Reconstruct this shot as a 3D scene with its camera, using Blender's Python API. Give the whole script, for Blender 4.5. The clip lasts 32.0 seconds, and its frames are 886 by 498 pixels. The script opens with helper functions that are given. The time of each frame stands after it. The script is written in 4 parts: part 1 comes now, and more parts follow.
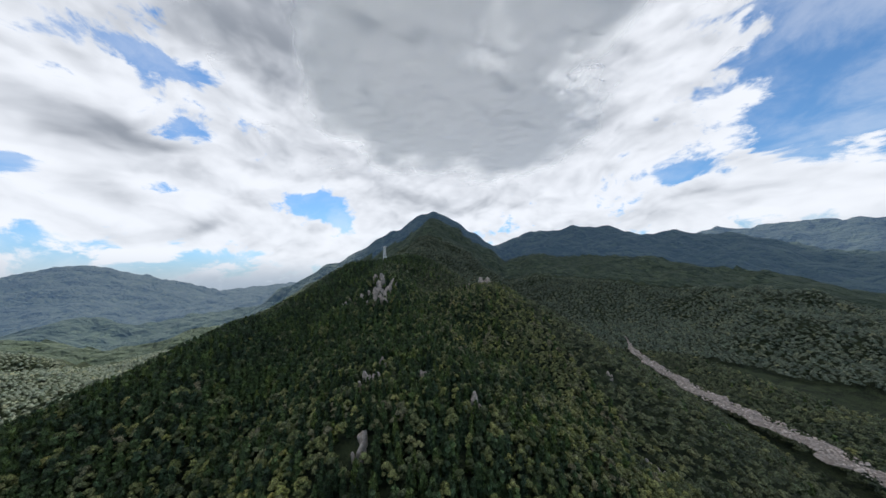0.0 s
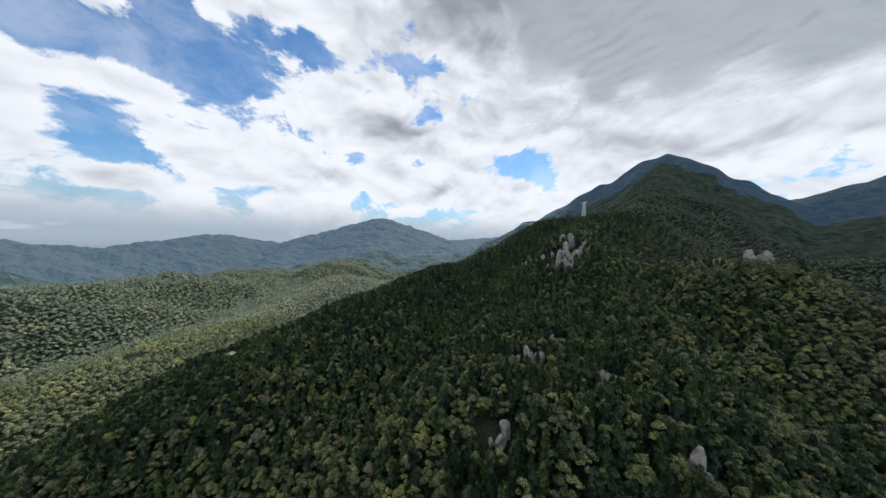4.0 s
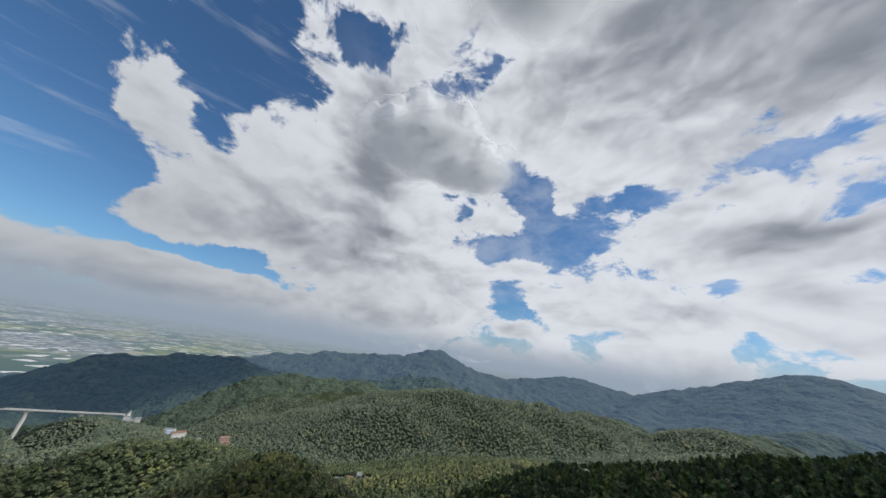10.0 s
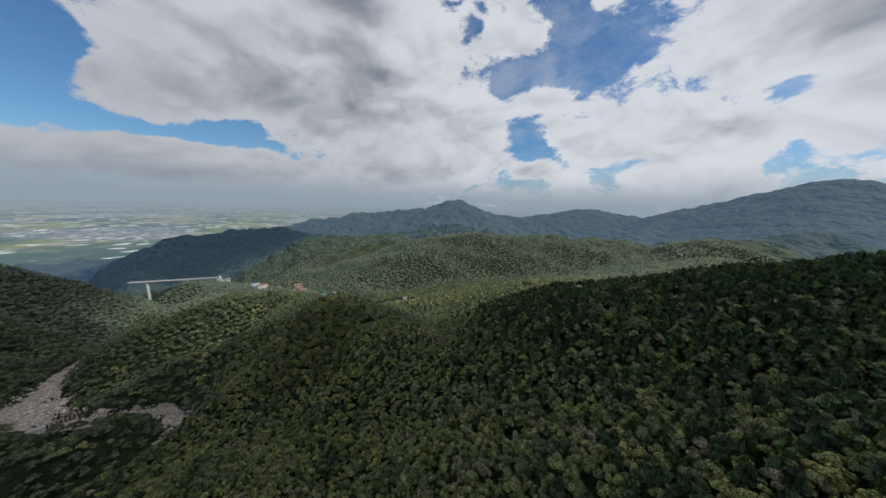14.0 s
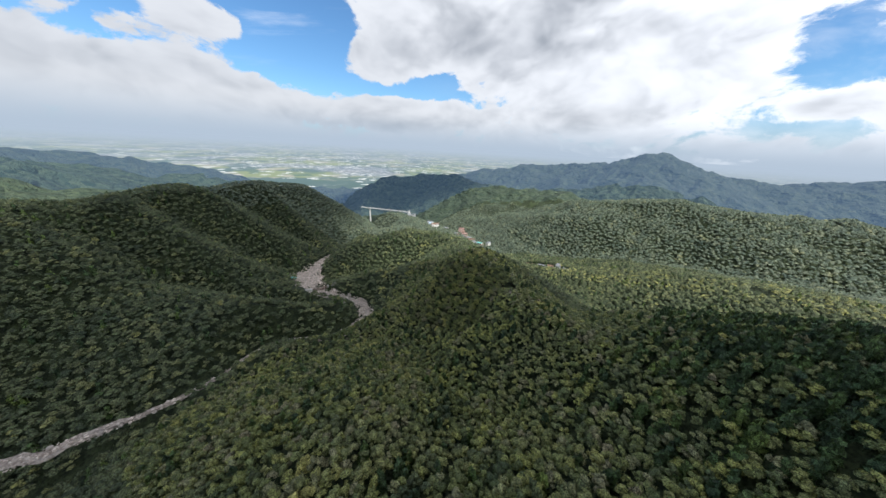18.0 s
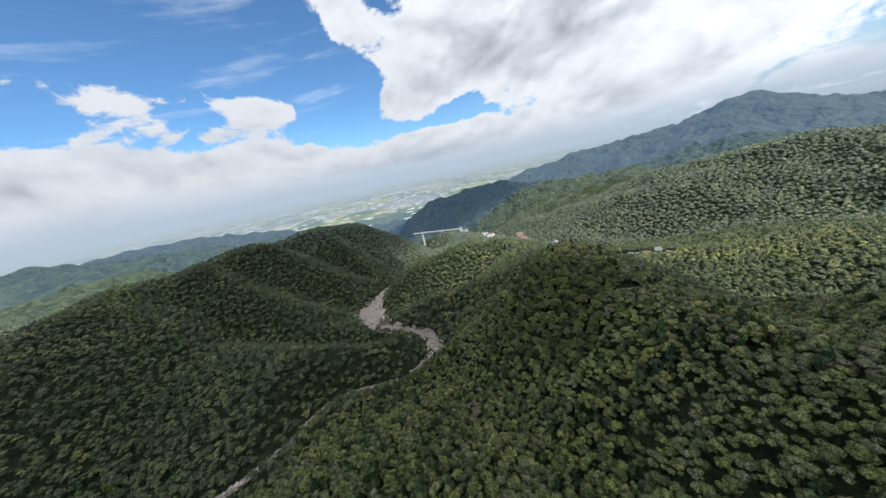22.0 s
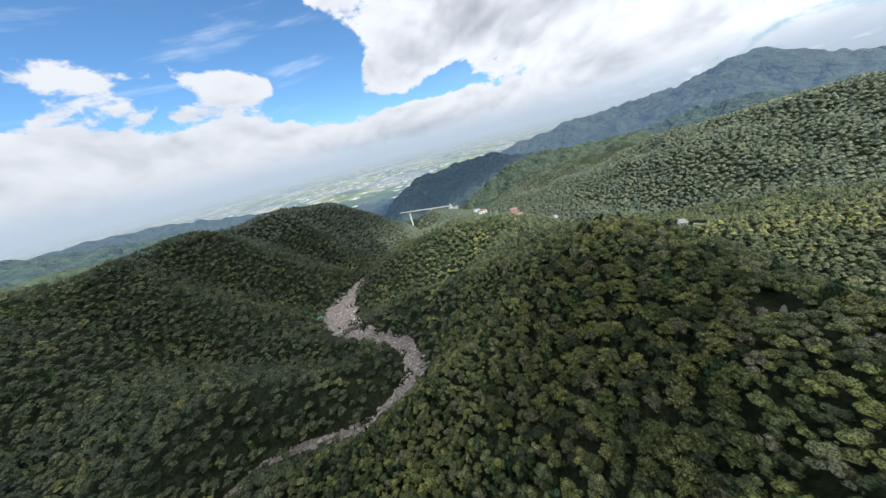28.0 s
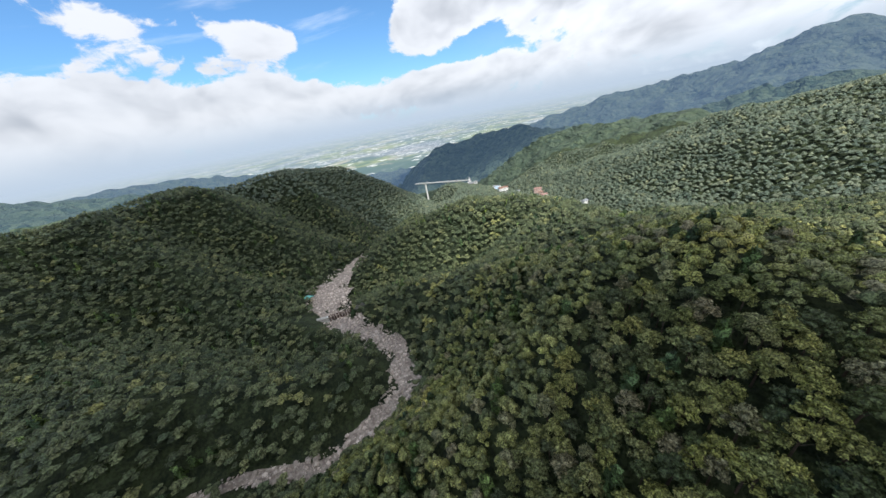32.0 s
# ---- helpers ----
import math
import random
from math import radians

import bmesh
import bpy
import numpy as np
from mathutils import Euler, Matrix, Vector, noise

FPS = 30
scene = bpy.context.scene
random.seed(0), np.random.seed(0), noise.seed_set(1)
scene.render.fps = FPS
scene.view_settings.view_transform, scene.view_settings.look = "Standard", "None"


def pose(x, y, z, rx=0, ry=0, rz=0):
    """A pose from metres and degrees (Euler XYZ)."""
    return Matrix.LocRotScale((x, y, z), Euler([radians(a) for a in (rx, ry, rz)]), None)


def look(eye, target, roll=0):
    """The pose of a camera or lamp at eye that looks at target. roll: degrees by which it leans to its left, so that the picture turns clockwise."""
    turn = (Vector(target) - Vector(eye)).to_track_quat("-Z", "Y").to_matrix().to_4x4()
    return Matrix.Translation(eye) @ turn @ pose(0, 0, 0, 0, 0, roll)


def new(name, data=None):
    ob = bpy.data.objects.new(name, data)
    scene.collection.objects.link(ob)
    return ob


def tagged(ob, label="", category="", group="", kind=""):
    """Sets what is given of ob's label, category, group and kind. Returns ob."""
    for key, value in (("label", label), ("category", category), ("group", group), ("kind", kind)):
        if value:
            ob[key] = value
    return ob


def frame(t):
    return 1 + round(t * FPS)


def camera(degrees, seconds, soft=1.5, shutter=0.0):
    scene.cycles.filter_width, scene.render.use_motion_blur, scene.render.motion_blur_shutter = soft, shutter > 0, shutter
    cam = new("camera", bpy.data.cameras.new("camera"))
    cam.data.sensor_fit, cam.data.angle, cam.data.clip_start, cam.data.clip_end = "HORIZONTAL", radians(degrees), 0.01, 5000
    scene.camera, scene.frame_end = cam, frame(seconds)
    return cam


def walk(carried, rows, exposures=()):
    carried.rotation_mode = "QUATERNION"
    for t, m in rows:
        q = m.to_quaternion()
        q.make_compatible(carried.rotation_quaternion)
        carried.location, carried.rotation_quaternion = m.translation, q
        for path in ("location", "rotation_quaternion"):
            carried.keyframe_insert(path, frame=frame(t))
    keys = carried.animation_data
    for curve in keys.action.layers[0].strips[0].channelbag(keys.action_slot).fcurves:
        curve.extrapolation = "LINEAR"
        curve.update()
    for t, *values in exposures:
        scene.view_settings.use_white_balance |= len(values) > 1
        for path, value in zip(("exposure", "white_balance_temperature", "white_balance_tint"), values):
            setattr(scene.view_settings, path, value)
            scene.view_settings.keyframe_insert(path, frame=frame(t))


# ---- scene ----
cam = camera(118.1, 32.0)
PATH = [
    (0, -15.3, 16.6, 16.2, 96.65, 2.91, -106.79),
    (0.5, -11.0, 15.0, 17.5, 88.49, 2.41, -106.27),
    (1, -7.0, 13.6, 18.4, 88.39, 3.46, -106.11),
    (1.5, -3.6, 12.2, 18.7, 88.34, -13.39, -104.94),
    (2, -0.9, 11.0, 18.6, 87.71, -22.32, -95.95),
    (2.5, 1.2, 9.9, 18.2, 87.94, -6.35, -87.77),
    (4.5, 4.8, 7.2, 15.8, 88.24, -5.72, -54.58),
    (5, 5.5, 6.4, 15.1, 88.28, -6.90, -39.37),
    (5.5, 6.1, 5.7, 14.5, 88.29, -5.66, -30.74),
    (6, 6.7, 4.9, 13.8, 89.81, -9.00, -18.07),
    (6.5, 7.0, 4.2, 13.0, 90.57, -7.59, -3.04),
    (7, 7.1, 3.5, 12.1, 90.78, -4.28, -1.91),
    (7.5, 7.0, 2.9, 11.0, 90.94, -1.64, -0.57),
    (8, 6.5, 2.4, 9.7, 91.24, -4.60, -1.25),
    (8.5, 5.6, 2.0, 8.1, 91.49, -3.35, -0.39),
    (9, 4.5, 1.5, 6.3, 91.54, 2.98, -0.13),
    (9.5, 3.2, 1.1, 4.2, 96.91, 0.78, -0.49),
    (10, 1.8, 0.7, 2.2, 112.13, -8.42, -1.49),
    (10.5, 0.6, 0.3, 0.7, 115.28, -7.29, -0.90),
    (11, -0.1, 0.0, -0.1, 115.71, -6.95, -1.34),
    (11.5, -0.4, -0.1, -0.3, 115.33, -7.63, -1.42),
    (12, 0.0, 0.0, -0.0, 115.28, -7.62, -1.35),
    (12.5, 0.9, 0.3, 0.9, 114.65, -6.34, -1.17),
    (13, 2.4, 0.9, 2.3, 110.79, -5.50, -0.85),
    (13.5, 4.0, 1.7, 4.0, 96.30, -4.94, 0.63),
    (14, 5.7, 2.9, 5.8, 80.46, -1.80, 2.64),
    (14.5, 7.1, 4.5, 7.4, 70.22, -1.14, 9.65),
    (15, 8.3, 6.3, 8.6, 69.92, -5.17, 21.79),
    (15.5, 9.0, 8.1, 9.5, 68.77, -5.18, 28.18),
    (17.5, 5.7, 16.0, 8.0, 68.99, -2.15, 34.57),
    (18, 4.0, 19.1, 6.1, 69.03, -3.14, 37.35),
    (18.5, 2.1, 22.4, 3.7, 71.64, -3.31, 46.03),
    (19, -0.2, 25.7, 1.2, 73.26, 1.64, 53.43),
    (19.5, -2.9, 28.9, -1.1, 73.41, 3.17, 54.56),
    (20, -5.8, 31.7, -2.9, 73.43, 3.33, 54.78),
    (20.5, -8.9, 34.2, -4.5, 71.52, 3.73, 54.69),
    (21, -12.0, 36.3, -5.8, 68.39, 3.89, 54.61),
    (21.5, -15.1, 37.9, -7.0, 73.07, 6.74, 50.70),
    (22, -18.2, 39.3, -8.2, 73.25, 11.45, 45.24),
    (22.5, -21.3, 41.0, -9.4, 72.97, 14.97, 40.76),
    (23, -24.1, 42.9, -10.7, 75.88, 14.59, 40.66),
    (23.5, -26.7, 45.3, -12.1, 74.28, 14.68, 40.60),
    (24, -29.1, 48.2, -13.4, 73.64, 14.46, 40.84),
    (24.5, -31.6, 51.4, -14.5, 71.35, 14.49, 40.55),
    (26.5, -41.8, 65.7, -18.4, 69.72, 13.80, 41.19),
    (27, -44.4, 69.2, -19.5, 69.82, 13.32, 41.83),
    (27.5, -47.0, 72.7, -20.6, 69.75, 12.92, 42.72),
    (28, -49.5, 76.0, -21.7, 68.13, 12.74, 42.88),
    (28.5, -52.0, 79.1, -23.0, 68.36, 12.26, 43.59),
    (29, -54.4, 82.0, -24.2, 68.50, 11.96, 43.77),
    (29.5, -56.7, 84.7, -25.4, 68.43, 11.75, 43.99),
    (30, -58.9, 87.5, -26.4, 67.96, 10.87, 45.30),
    (30.5, -61.3, 90.5, -27.2, 67.27, 9.53, 47.60),
    (31, -63.9, 93.5, -28.0, 66.62, 9.03, 48.33),
    (31.5, -66.6, 96.4, -28.8, 65.34, 9.52, 47.17),
    (32, -69.3, 99.2, -29.6, 63.55, 9.55, 47.77),
]
PLAN = 1.5  # metres to one unit of the plan, in which the path and the lie of the land are drawn
EXPOSURES = [(t, stops, 6100, 9) for t, stops in ((0, -0.08), (2, -0.05), (4.5, -0.08), (6, -0.15), (7, -0.24), (9, -0.34), (10, -0.45), (13.2, -0.7), (14, -0.55), (14.6, -0.3), (15.5, -0.02), (18, 0.2), (20, 0.2), (24, 0.22), (27, 0.3), (32, 0.4))]
walk(cam, [(t, pose(x * PLAN, y * PLAN, z * PLAN, rx, ry, rz)) for t, x, y, z, rx, ry, rz in PATH], EXPOSURES)

# ---- light ----
SUN_AZ, SUN_EL = 95.0, 50.0
sun_way = Vector((math.sin(radians(SUN_AZ)) * math.cos(radians(SUN_EL)),
                  math.cos(radians(SUN_AZ)) * math.cos(radians(SUN_EL)), math.sin(radians(SUN_EL))))
sun = new("sun", bpy.data.lights.new("sun", "SUN"))
sun.data.energy, sun.data.angle, sun.data.color = 5.0, radians(1.5), (1.0, 0.95, 0.86)
sun.matrix_world = look((0, 0, 900), Vector((0, 0, 900)) - sun_way)


class Graph:
    """Short ways to add nodes to one tree."""

    def __init__(self, tree):
        self.tree = tree
        tree.nodes.clear()

    def add(self, kind, inputs=(), **settings):
        n = self.tree.nodes.new(kind)
        for k, v in settings.items():
            setattr(n, k, v)
        for key, v in dict(inputs).items():
            self.put(n.inputs[key], v)
        return n

    def put(self, socket, v):
        if isinstance(v, bpy.types.NodeSocket):
            self.tree.links.new(v, socket)
        elif isinstance(v, bpy.types.Node):
            self.tree.links.new(v.outputs[0], socket)
        else:
            socket.default_value = v

    def op(self, name, a, b=0.0, c=0.0, clamp=False):
        return self.add("ShaderNodeMath", {0: a, 1: b, 2: c}, operation=name, use_clamp=clamp).outputs[0]

    def step(self, v, lo, hi, a=0.0, b=1.0):
        return self.add("ShaderNodeMapRange", {0: v, 1: lo, 2: hi, 3: a, 4: b}, interpolation_type="SMOOTHSTEP").outputs[0]

    def mix(self, f, a, b, blend="MIX"):
        n = self.add("ShaderNodeMix", data_type="RGBA", blend_type=blend)
        self.put(n.inputs[0], f), self.put(n.inputs[6], a), self.put(n.inputs[7], b)
        return n.outputs[2]

    def noise(self, vec, scale, detail=4.0, rough=0.55, kind="FBM"):
        return self.add("ShaderNodeTexNoise", {"Vector": vec, "Scale": scale, "Detail": detail, "Roughness": rough}, noise_type=kind).outputs[0]


def col(r, g, b):
    return (r, g, b, 1.0)


# ---- sky ----
def build_sky():
    world = bpy.data.worlds.new("sky")
    scene.world = world
    world.use_nodes = True
    g = Graph(world.node_tree)
    way = g.add("ShaderNodeTexCoord").outputs["Generated"]
    sky = g.add("ShaderNodeTexSky", sky_type="NISHITA", sun_disc=False, dust_density=0.4, ozone_density=2.0, sun_elevation=radians(SUN_EL), sun_rotation=radians(SUN_AZ))
    sep = g.add("ShaderNodeSeparateXYZ", {0: way})
    x, y, z = sep.outputs
    az = g.op("MULTIPLY", g.op("ARCTAN2", x, y), 57.29578)
    el = g.op("MULTIPLY", g.op("ARCSINE", z), 57.29578)
    flat = g.add("ShaderNodeVectorMath", {0: way, 1: (1.0, 1.0, 1.7)}, operation="MULTIPLY").outputs[0]
    warp = g.add("ShaderNodeTexNoise", {"Vector": flat, "Scale": 3.0, "Detail": 4.0}).outputs[1]
    shift = g.add("ShaderNodeVectorMath", {0: warp, 1: (0.22, 0.22, 0.22)}, operation="MULTIPLY").outputs[0]
    bent = g.add("ShaderNodeVectorMath", {0: flat, 1: shift}).outputs[0]
    big = g.noise(bent, 3.2, 5.0, 0.5)
    puff = g.op("SUBTRACT", 1.0, g.add("ShaderNodeTexVoronoi", {"Vector": bent, "Scale": 9.0, "Detail": 3.0, "Roughness": 0.55, "Smoothness": 0.6}, feature="SMOOTH_F1", normalize=True).outputs[0])
    fine = g.noise(bent, 14.0, 8.0, 0.62)
    lump = g.op("ADD", g.op("MULTIPLY", big, 0.55), g.op("ADD", g.op("MULTIPLY", fine, 0.50), g.op("MULTIPLY", puff, 0.28)))

    def patch(a, e, sa, se, w):
        da = g.op("DIVIDE", g.op("SUBTRACT", az, a), sa)
        de = g.op("DIVIDE", g.op("SUBTRACT", el, e), se)
        return g.op("MULTIPLY", g.op("EXPONENT", g.op("MULTIPLY", g.op("ADD", g.op("MULTIPLY", da, da), g.op("MULTIPLY", de, de)), -1.0)), w)

    def total(rows, base):
        s = base
        for r in rows:
            s = g.op("ADD", s, patch(*r))
        return s

    cover = g.op("ADD", total(CLOUDS, 0.06), g.op("MULTIPLY", g.op("SUBTRACT", lump, LUMP_MEAN), 3.3))
    mask = g.step(cover, -0.10, 0.20)
    below = g.add("ShaderNodeVectorMath", {0: bent, 1: (0.0, 0.0, 0.055)}).outputs[0]
    relief = g.op("SUBTRACT", g.noise(below, 5.0, 3.0, 0.5), g.noise(bent, 5.0, 3.0, 0.5))
    tops = g.op("MULTIPLY", g.op("SUBTRACT", puff, 0.62), -0.8)
    shade = g.op("ADD", total(GREYS, 0.0), g.op("ADD", g.op("ADD", g.op("MULTIPLY", relief, 1.8), tops), g.op("MULTIPLY", g.op("SUBTRACT", g.op("MINIMUM", cover, 0.75), 0.4), 0.3)))
    toward = g.add("ShaderNodeVectorMath", {0: way, 1: tuple(sun_way)}, operation="DOT_PRODUCT").outputs["Value"]
    bright = g.add("ShaderNodeVectorMath", {0: CLOUD_LIT[:3], "Scale": g.step(toward, -0.6, 0.35, 0.68, 1.0)}, operation="SCALE").outputs[0]
    white = g.mix(g.step(shade, -0.30, 0.95), bright, CLOUD_DARK)
    hazy = g.step(el, 6.5, 0.0, 0.0, 1.0)
    white = g.mix(hazy, white, HAZE)
    clear = g.add("ShaderNodeVectorMath", {0: sky.outputs[0], 1: SKY}, operation="MULTIPLY").outputs[0]
    clear = g.mix(g.step(el, 9.0, 0.0, 0.0, 1.0), clear, HAZE)
    slant = g.add("ShaderNodeCombineXYZ", {0: g.op("ADD", g.op("MULTIPLY", az, 0.035), g.op("MULTIPLY", el, 0.05)), 1: g.op("SUBTRACT", g.op("MULTIPLY", el, 0.30), g.op("MULTIPLY", az, 0.05)), 2: 0.0}).outputs[0]
    cirrus = g.op("MULTIPLY", g.step(g.noise(slant, 1.0, 7.0, 0.6), 0.52, 0.75), g.op("MULTIPLY", g.step(el, 8.0, 16.0, 0.0, 0.28), g.step(az, -35.0, -60.0)))
    clear = g.mix(cirrus, clear, CLOUD_LIT)
    thin = g.op("MULTIPLY", g.step(g.noise(bent, 6.0, 6.0, 0.6), 0.35, 0.7, 0.0, 0.32), g.step(az, -50.0, 5.0))
    clear = g.mix(thin, clear, CLOUD_LIT)
    both = g.mix(g.op("MULTIPLY", mask, 0.97), clear, white)
    bg = g.add("ShaderNodeBackground", {0: both, 1: 1.0})
    g.add("ShaderNodeOutputWorld", {0: bg})


# azimuth, height, their widths (degrees), weight: cloud banks and blue gaps
EAST_BANKS = [(112, 36, 36, 22, 0.9), (55, 18, 14, 7, 0.7), (68, 11, 9, 3, 0.5), (156, 10, 12, 4, 0.7), (136, 31, 12, 10, 0.4)]
EAST_GAPS = [(49, 25, 4, 3, -0.7), (62, 24, 6, 2.5, -0.45), (49, 11, 3, 2.5, -0.5), (81, 16, 5, 2.5, -0.95), (86, 13, 4, 3, -0.8), (59, 10, 4, 2, -0.4), (166, 18, 8, 5, -1.1), (172, 28, 10, 8, -1.2), (151, 15, 3, 1.5, -0.7), (70, 6, 5, 1.5, -0.4)]
NORTH_BANKS = [(-20, 36, 17, 17, 0.8), (25, 46, 18, 7, 0.8), (55, 50, 36, 13, 0.8), (47, 23, 9, 6, 0.7), (17, 19, 4.5, 2, 1.0), (12, 29, 5, 4, 0.7), (24, 32, 2, 2.5, 0.6), (0, 14, 14, 6, 0.5), (37, 11, 14, 3, 0.8),
               (-58, 29, 5, 6, 1.0), (-46, 33, 7, 6, 0.7), (-50, 13, 8, 2.5, 0.8), (-48, 5, 14, 1.8, 0.9), (-33, 22, 14, 8, 0.5)]
NORTH_GAPS = [(13, 37, 3.4, 6.0, -1.0), (19, 33, 4.6, 4.8, -1.1), (10, 23, 4.0, 2.4, -1.0), (23, 25, 6.0, 5.5, -1.2), (14, 15, 4.8, 3.2, -1.1), (30, 32, 4.0, 2.0, -0.6), (20, 18, 3.0, 3.0, -0.5), (38, 31, 5.8, 3.6, -1.0), (47, 15.5, 4.6, 1.9, -0.8), (58, 32.5, 6.9, 1.9, -0.7), (60, 16, 4.6, 1.8, -0.5), (-53, 40, 8.0, 9.6, -1.4), (-68, 24, 9.2, 10.8, -1.4), (-61, 13, 6.9, 4.8, -1.2), (-33, 54, 10.3, 4.8, -0.8), (-49, 28, 3.6, 2.2, -0.3), (-47, 9, 10.3, 1.4, -1.0)]
WEST_BANKS = [(-20, 17, 18, 7, 0.7), (-50, 14.5, 5, 2.5, 0.9), (-74, 15, 6, 1.6, 1.3), (-76, 7, 14, 3, 0.9), (-92, 17, 4, 2.5, 0.7), (-98, 19, 3, 1.5, 0.4), (-47, 7, 7, 2, 0.7), (-11, 7, 9, 4, 0.6), (15, 7, 3, 2, 0.7), (16, 15, 6, 2, 0.5), (-74, 25, 4, 2, 0.5), (-105, 6, 20, 4, 0.7)]
WEST_GAPS = [(-84, 10.5, 5, 1.2, -0.6), (-67, 11, 5, 1.4, -1.0), (-61, 17, 6, 4, -1.1), (-40, 11, 5, 1.0, -0.9), (-86, 23, 14, 4, -1.3), (-82, 14.5, 3, 1.5, -0.6), (-100, 14, 4, 1.5, -0.8), (14, 10, 4, 1.6, -0.9), (16, 4, 4, 1.2, -0.5), (-108, 21, 12, 9, -0.9)]
CLOUDS = EAST_BANKS + EAST_GAPS + NORTH_BANKS + NORTH_GAPS + WEST_BANKS + WEST_GAPS
GREYS = [(110, 36, 40, 20, 0.42), (-22, 34, 7, 8, 0.75), (-22, 49, 9, 5, 0.5), (-38, 17, 10, 2.5, 0.3), (-28, 15, 8, 2.5, 0.22), (-18, 22, 5, 5, 0.45), (48, 56, 26, 9, 0.8), (67, 40, 14, 7, 0.6), (55, 22, 7, 2.5, 0.45), (54, 14, 6, 1.5, 0.4),
         (-15, 18, 10, 4, 0.12), (-27, 18, 14, 4, 0.1), (-40, 4, 12, 1.5, 0.25), (-20, 7, 10, 1.5, 0.25), (-50, 3, 14, 1.2, 0.4)]
CLOUD_LIT, CLOUD_DARK, HAZE, SKY = col(1.02, 1.01, 1.02), col(0.33, 0.345, 0.375), col(0.43, 0.495, 0.57), (0.084, 0.114, 0.132)
LUMP_MEAN = 0.70
build_sky()

# ---- lie of the land: crests of the tree canopy, as x, y, height ----
# slope, rounding, nodes
SUMMIT_RIDGES = [
    (0.78, 16, [(345, -40, 50), (420, -70, 44), (560, -112, 98), (700, -165, 165), (860, -225, 262)]),
    (0.85, 12, [(860, -225, 262), (905, -92, 187), (910, 90, 100), (887, 243, 14), (860, 332, -46), (800, 420, -90)]),
    (0.85, 12, [(860, -225, 262), (828, -380, 125), (793, -445, 58), (640, -420, -25), (470, -372, -90)]),
]
SPUR_CREST = [(345, -40, 50), (313, -16, 42), (296, 18, 38), (262, 44, 22), (225, 60, 11), (180, 74, 2), (140, 80, -2), (111, 92, -10), (83, 104, -20), (60, 117, -30)]
SPUR_NOSE = [(345, -40, 50), (250, -5, 18), (200, 4, 4), (148, 6, -4), (83, 6, -14), (58, 8, -30), (20, 20, -50), (-32, 38, -62), (-66, 76, -90)]
SPUR_RIDGES = [
    (0.66, 18, SPUR_CREST),
    (0.72, 12, [(60, 117, -30), (36, 116, -40), (10, 115, -51), (-21, 124, -55), (-39, 140, -56), (-66, 158, -53), (-102, 202, -70), (-150, 258, -87), (-205, 240, -84), (-243, 196, -99)]),
    (0.60, 12, [(-70, 162, -54), (-106, 148, -70), (-152, 146, -91)]),
    (0.58, 30, SPUR_NOSE),
    (0.70, 12, [(200, -45, 10), (177, -79, 14), (165, -90, -12)]),
    (0.80, 9, [(345, -40, 50), (260, -8, 37), (196, 3, 27), (176, 5, 22), (168, 5, 18)]),  # rocky brow
]
STREAM_RIDGES = [
    (0.50, 20, [(-136, 104, -103), (-150, 86, -88), (-164, 62, -84), (-207, 37, -87), (-255, 0, -90), (-300, -12, -72), (-330, -10, -46)]),  # tongue across the stream
    (0.60, 32, [(-290, -160, -66), (-323, -59, -53), (-335, -5, -46), (-395, 86, -44), (-482, 236, -65), (-470, 320, -135), (-450, 390, -195)]),
    (0.55, 12, [(-338, 0, -46), (-302, 44, -76), (-264, 84, -101), (-244, 106, -116)]),
    (0.50, 14, [(-395, 86, -44), (-340, 132, -86), (-285, 156, -116)]),
    (0.50, 14, [(-440, 165, -58), (-390, 200, -104), (-345, 225, -136)]),
]
WEST_RIDGES = [
    (0.35, 60, [(-300, -420, -40), (-548, -224, -70), (-530, -135, -88), (-560, -60, -110)]),
    (0.30, 90, [(-800, -620, -30), (-1010, -417, -39), (-1064, -269, -38), (-1200, -120, -90)]),
    (0.40, 70, [(-1400, -300, -60), (-1505, -29, -67), (-1500, 250, -115), (-1560, 420, -230)]),
    (0.60, 14, [(-566, 609, -201), (-545, 628, -201), (-500, 660, -215)]), (0.45, 20, [(-655, 566, -222), (-690, 551, -206), (-724, 536, -190), (-770, 500, -182), (-840, 430, -190)]),  # landings of the bridge
]
VALLEY_RIDGES = [
    (0.50, 50, [(-300, 640, -190), (-211, 650, -135), (-88, 652, -84), (0, 640, -60), (160, 622, -58), (334, 645, -64), (480, 720, -80)]),  # hill beyond the lodge
    (0.55, 20, [(-88, 652, -84), (-110, 560, -128), (-128, 490, -156)]), (0.55, 18, [(60, 630, -58), (40, 540, -100), (10, 450, -122)]), (0.55, 18, [(200, 625, -58), (170, 540, -92), (120, 470, -112)]),
    (0.45, 30, [(200, 420, -112), (298, 482, -98), (430, 540, -70), (560, 580, -47), (680, 620, -56), (900, 700, -35)]),
    (0.30, 30, [(420, 420, -62), (250, 380, -88), (104, 346, -92), (-59, 347, -127), (-180, 430, -162), (-378, 600, -210)]),
]
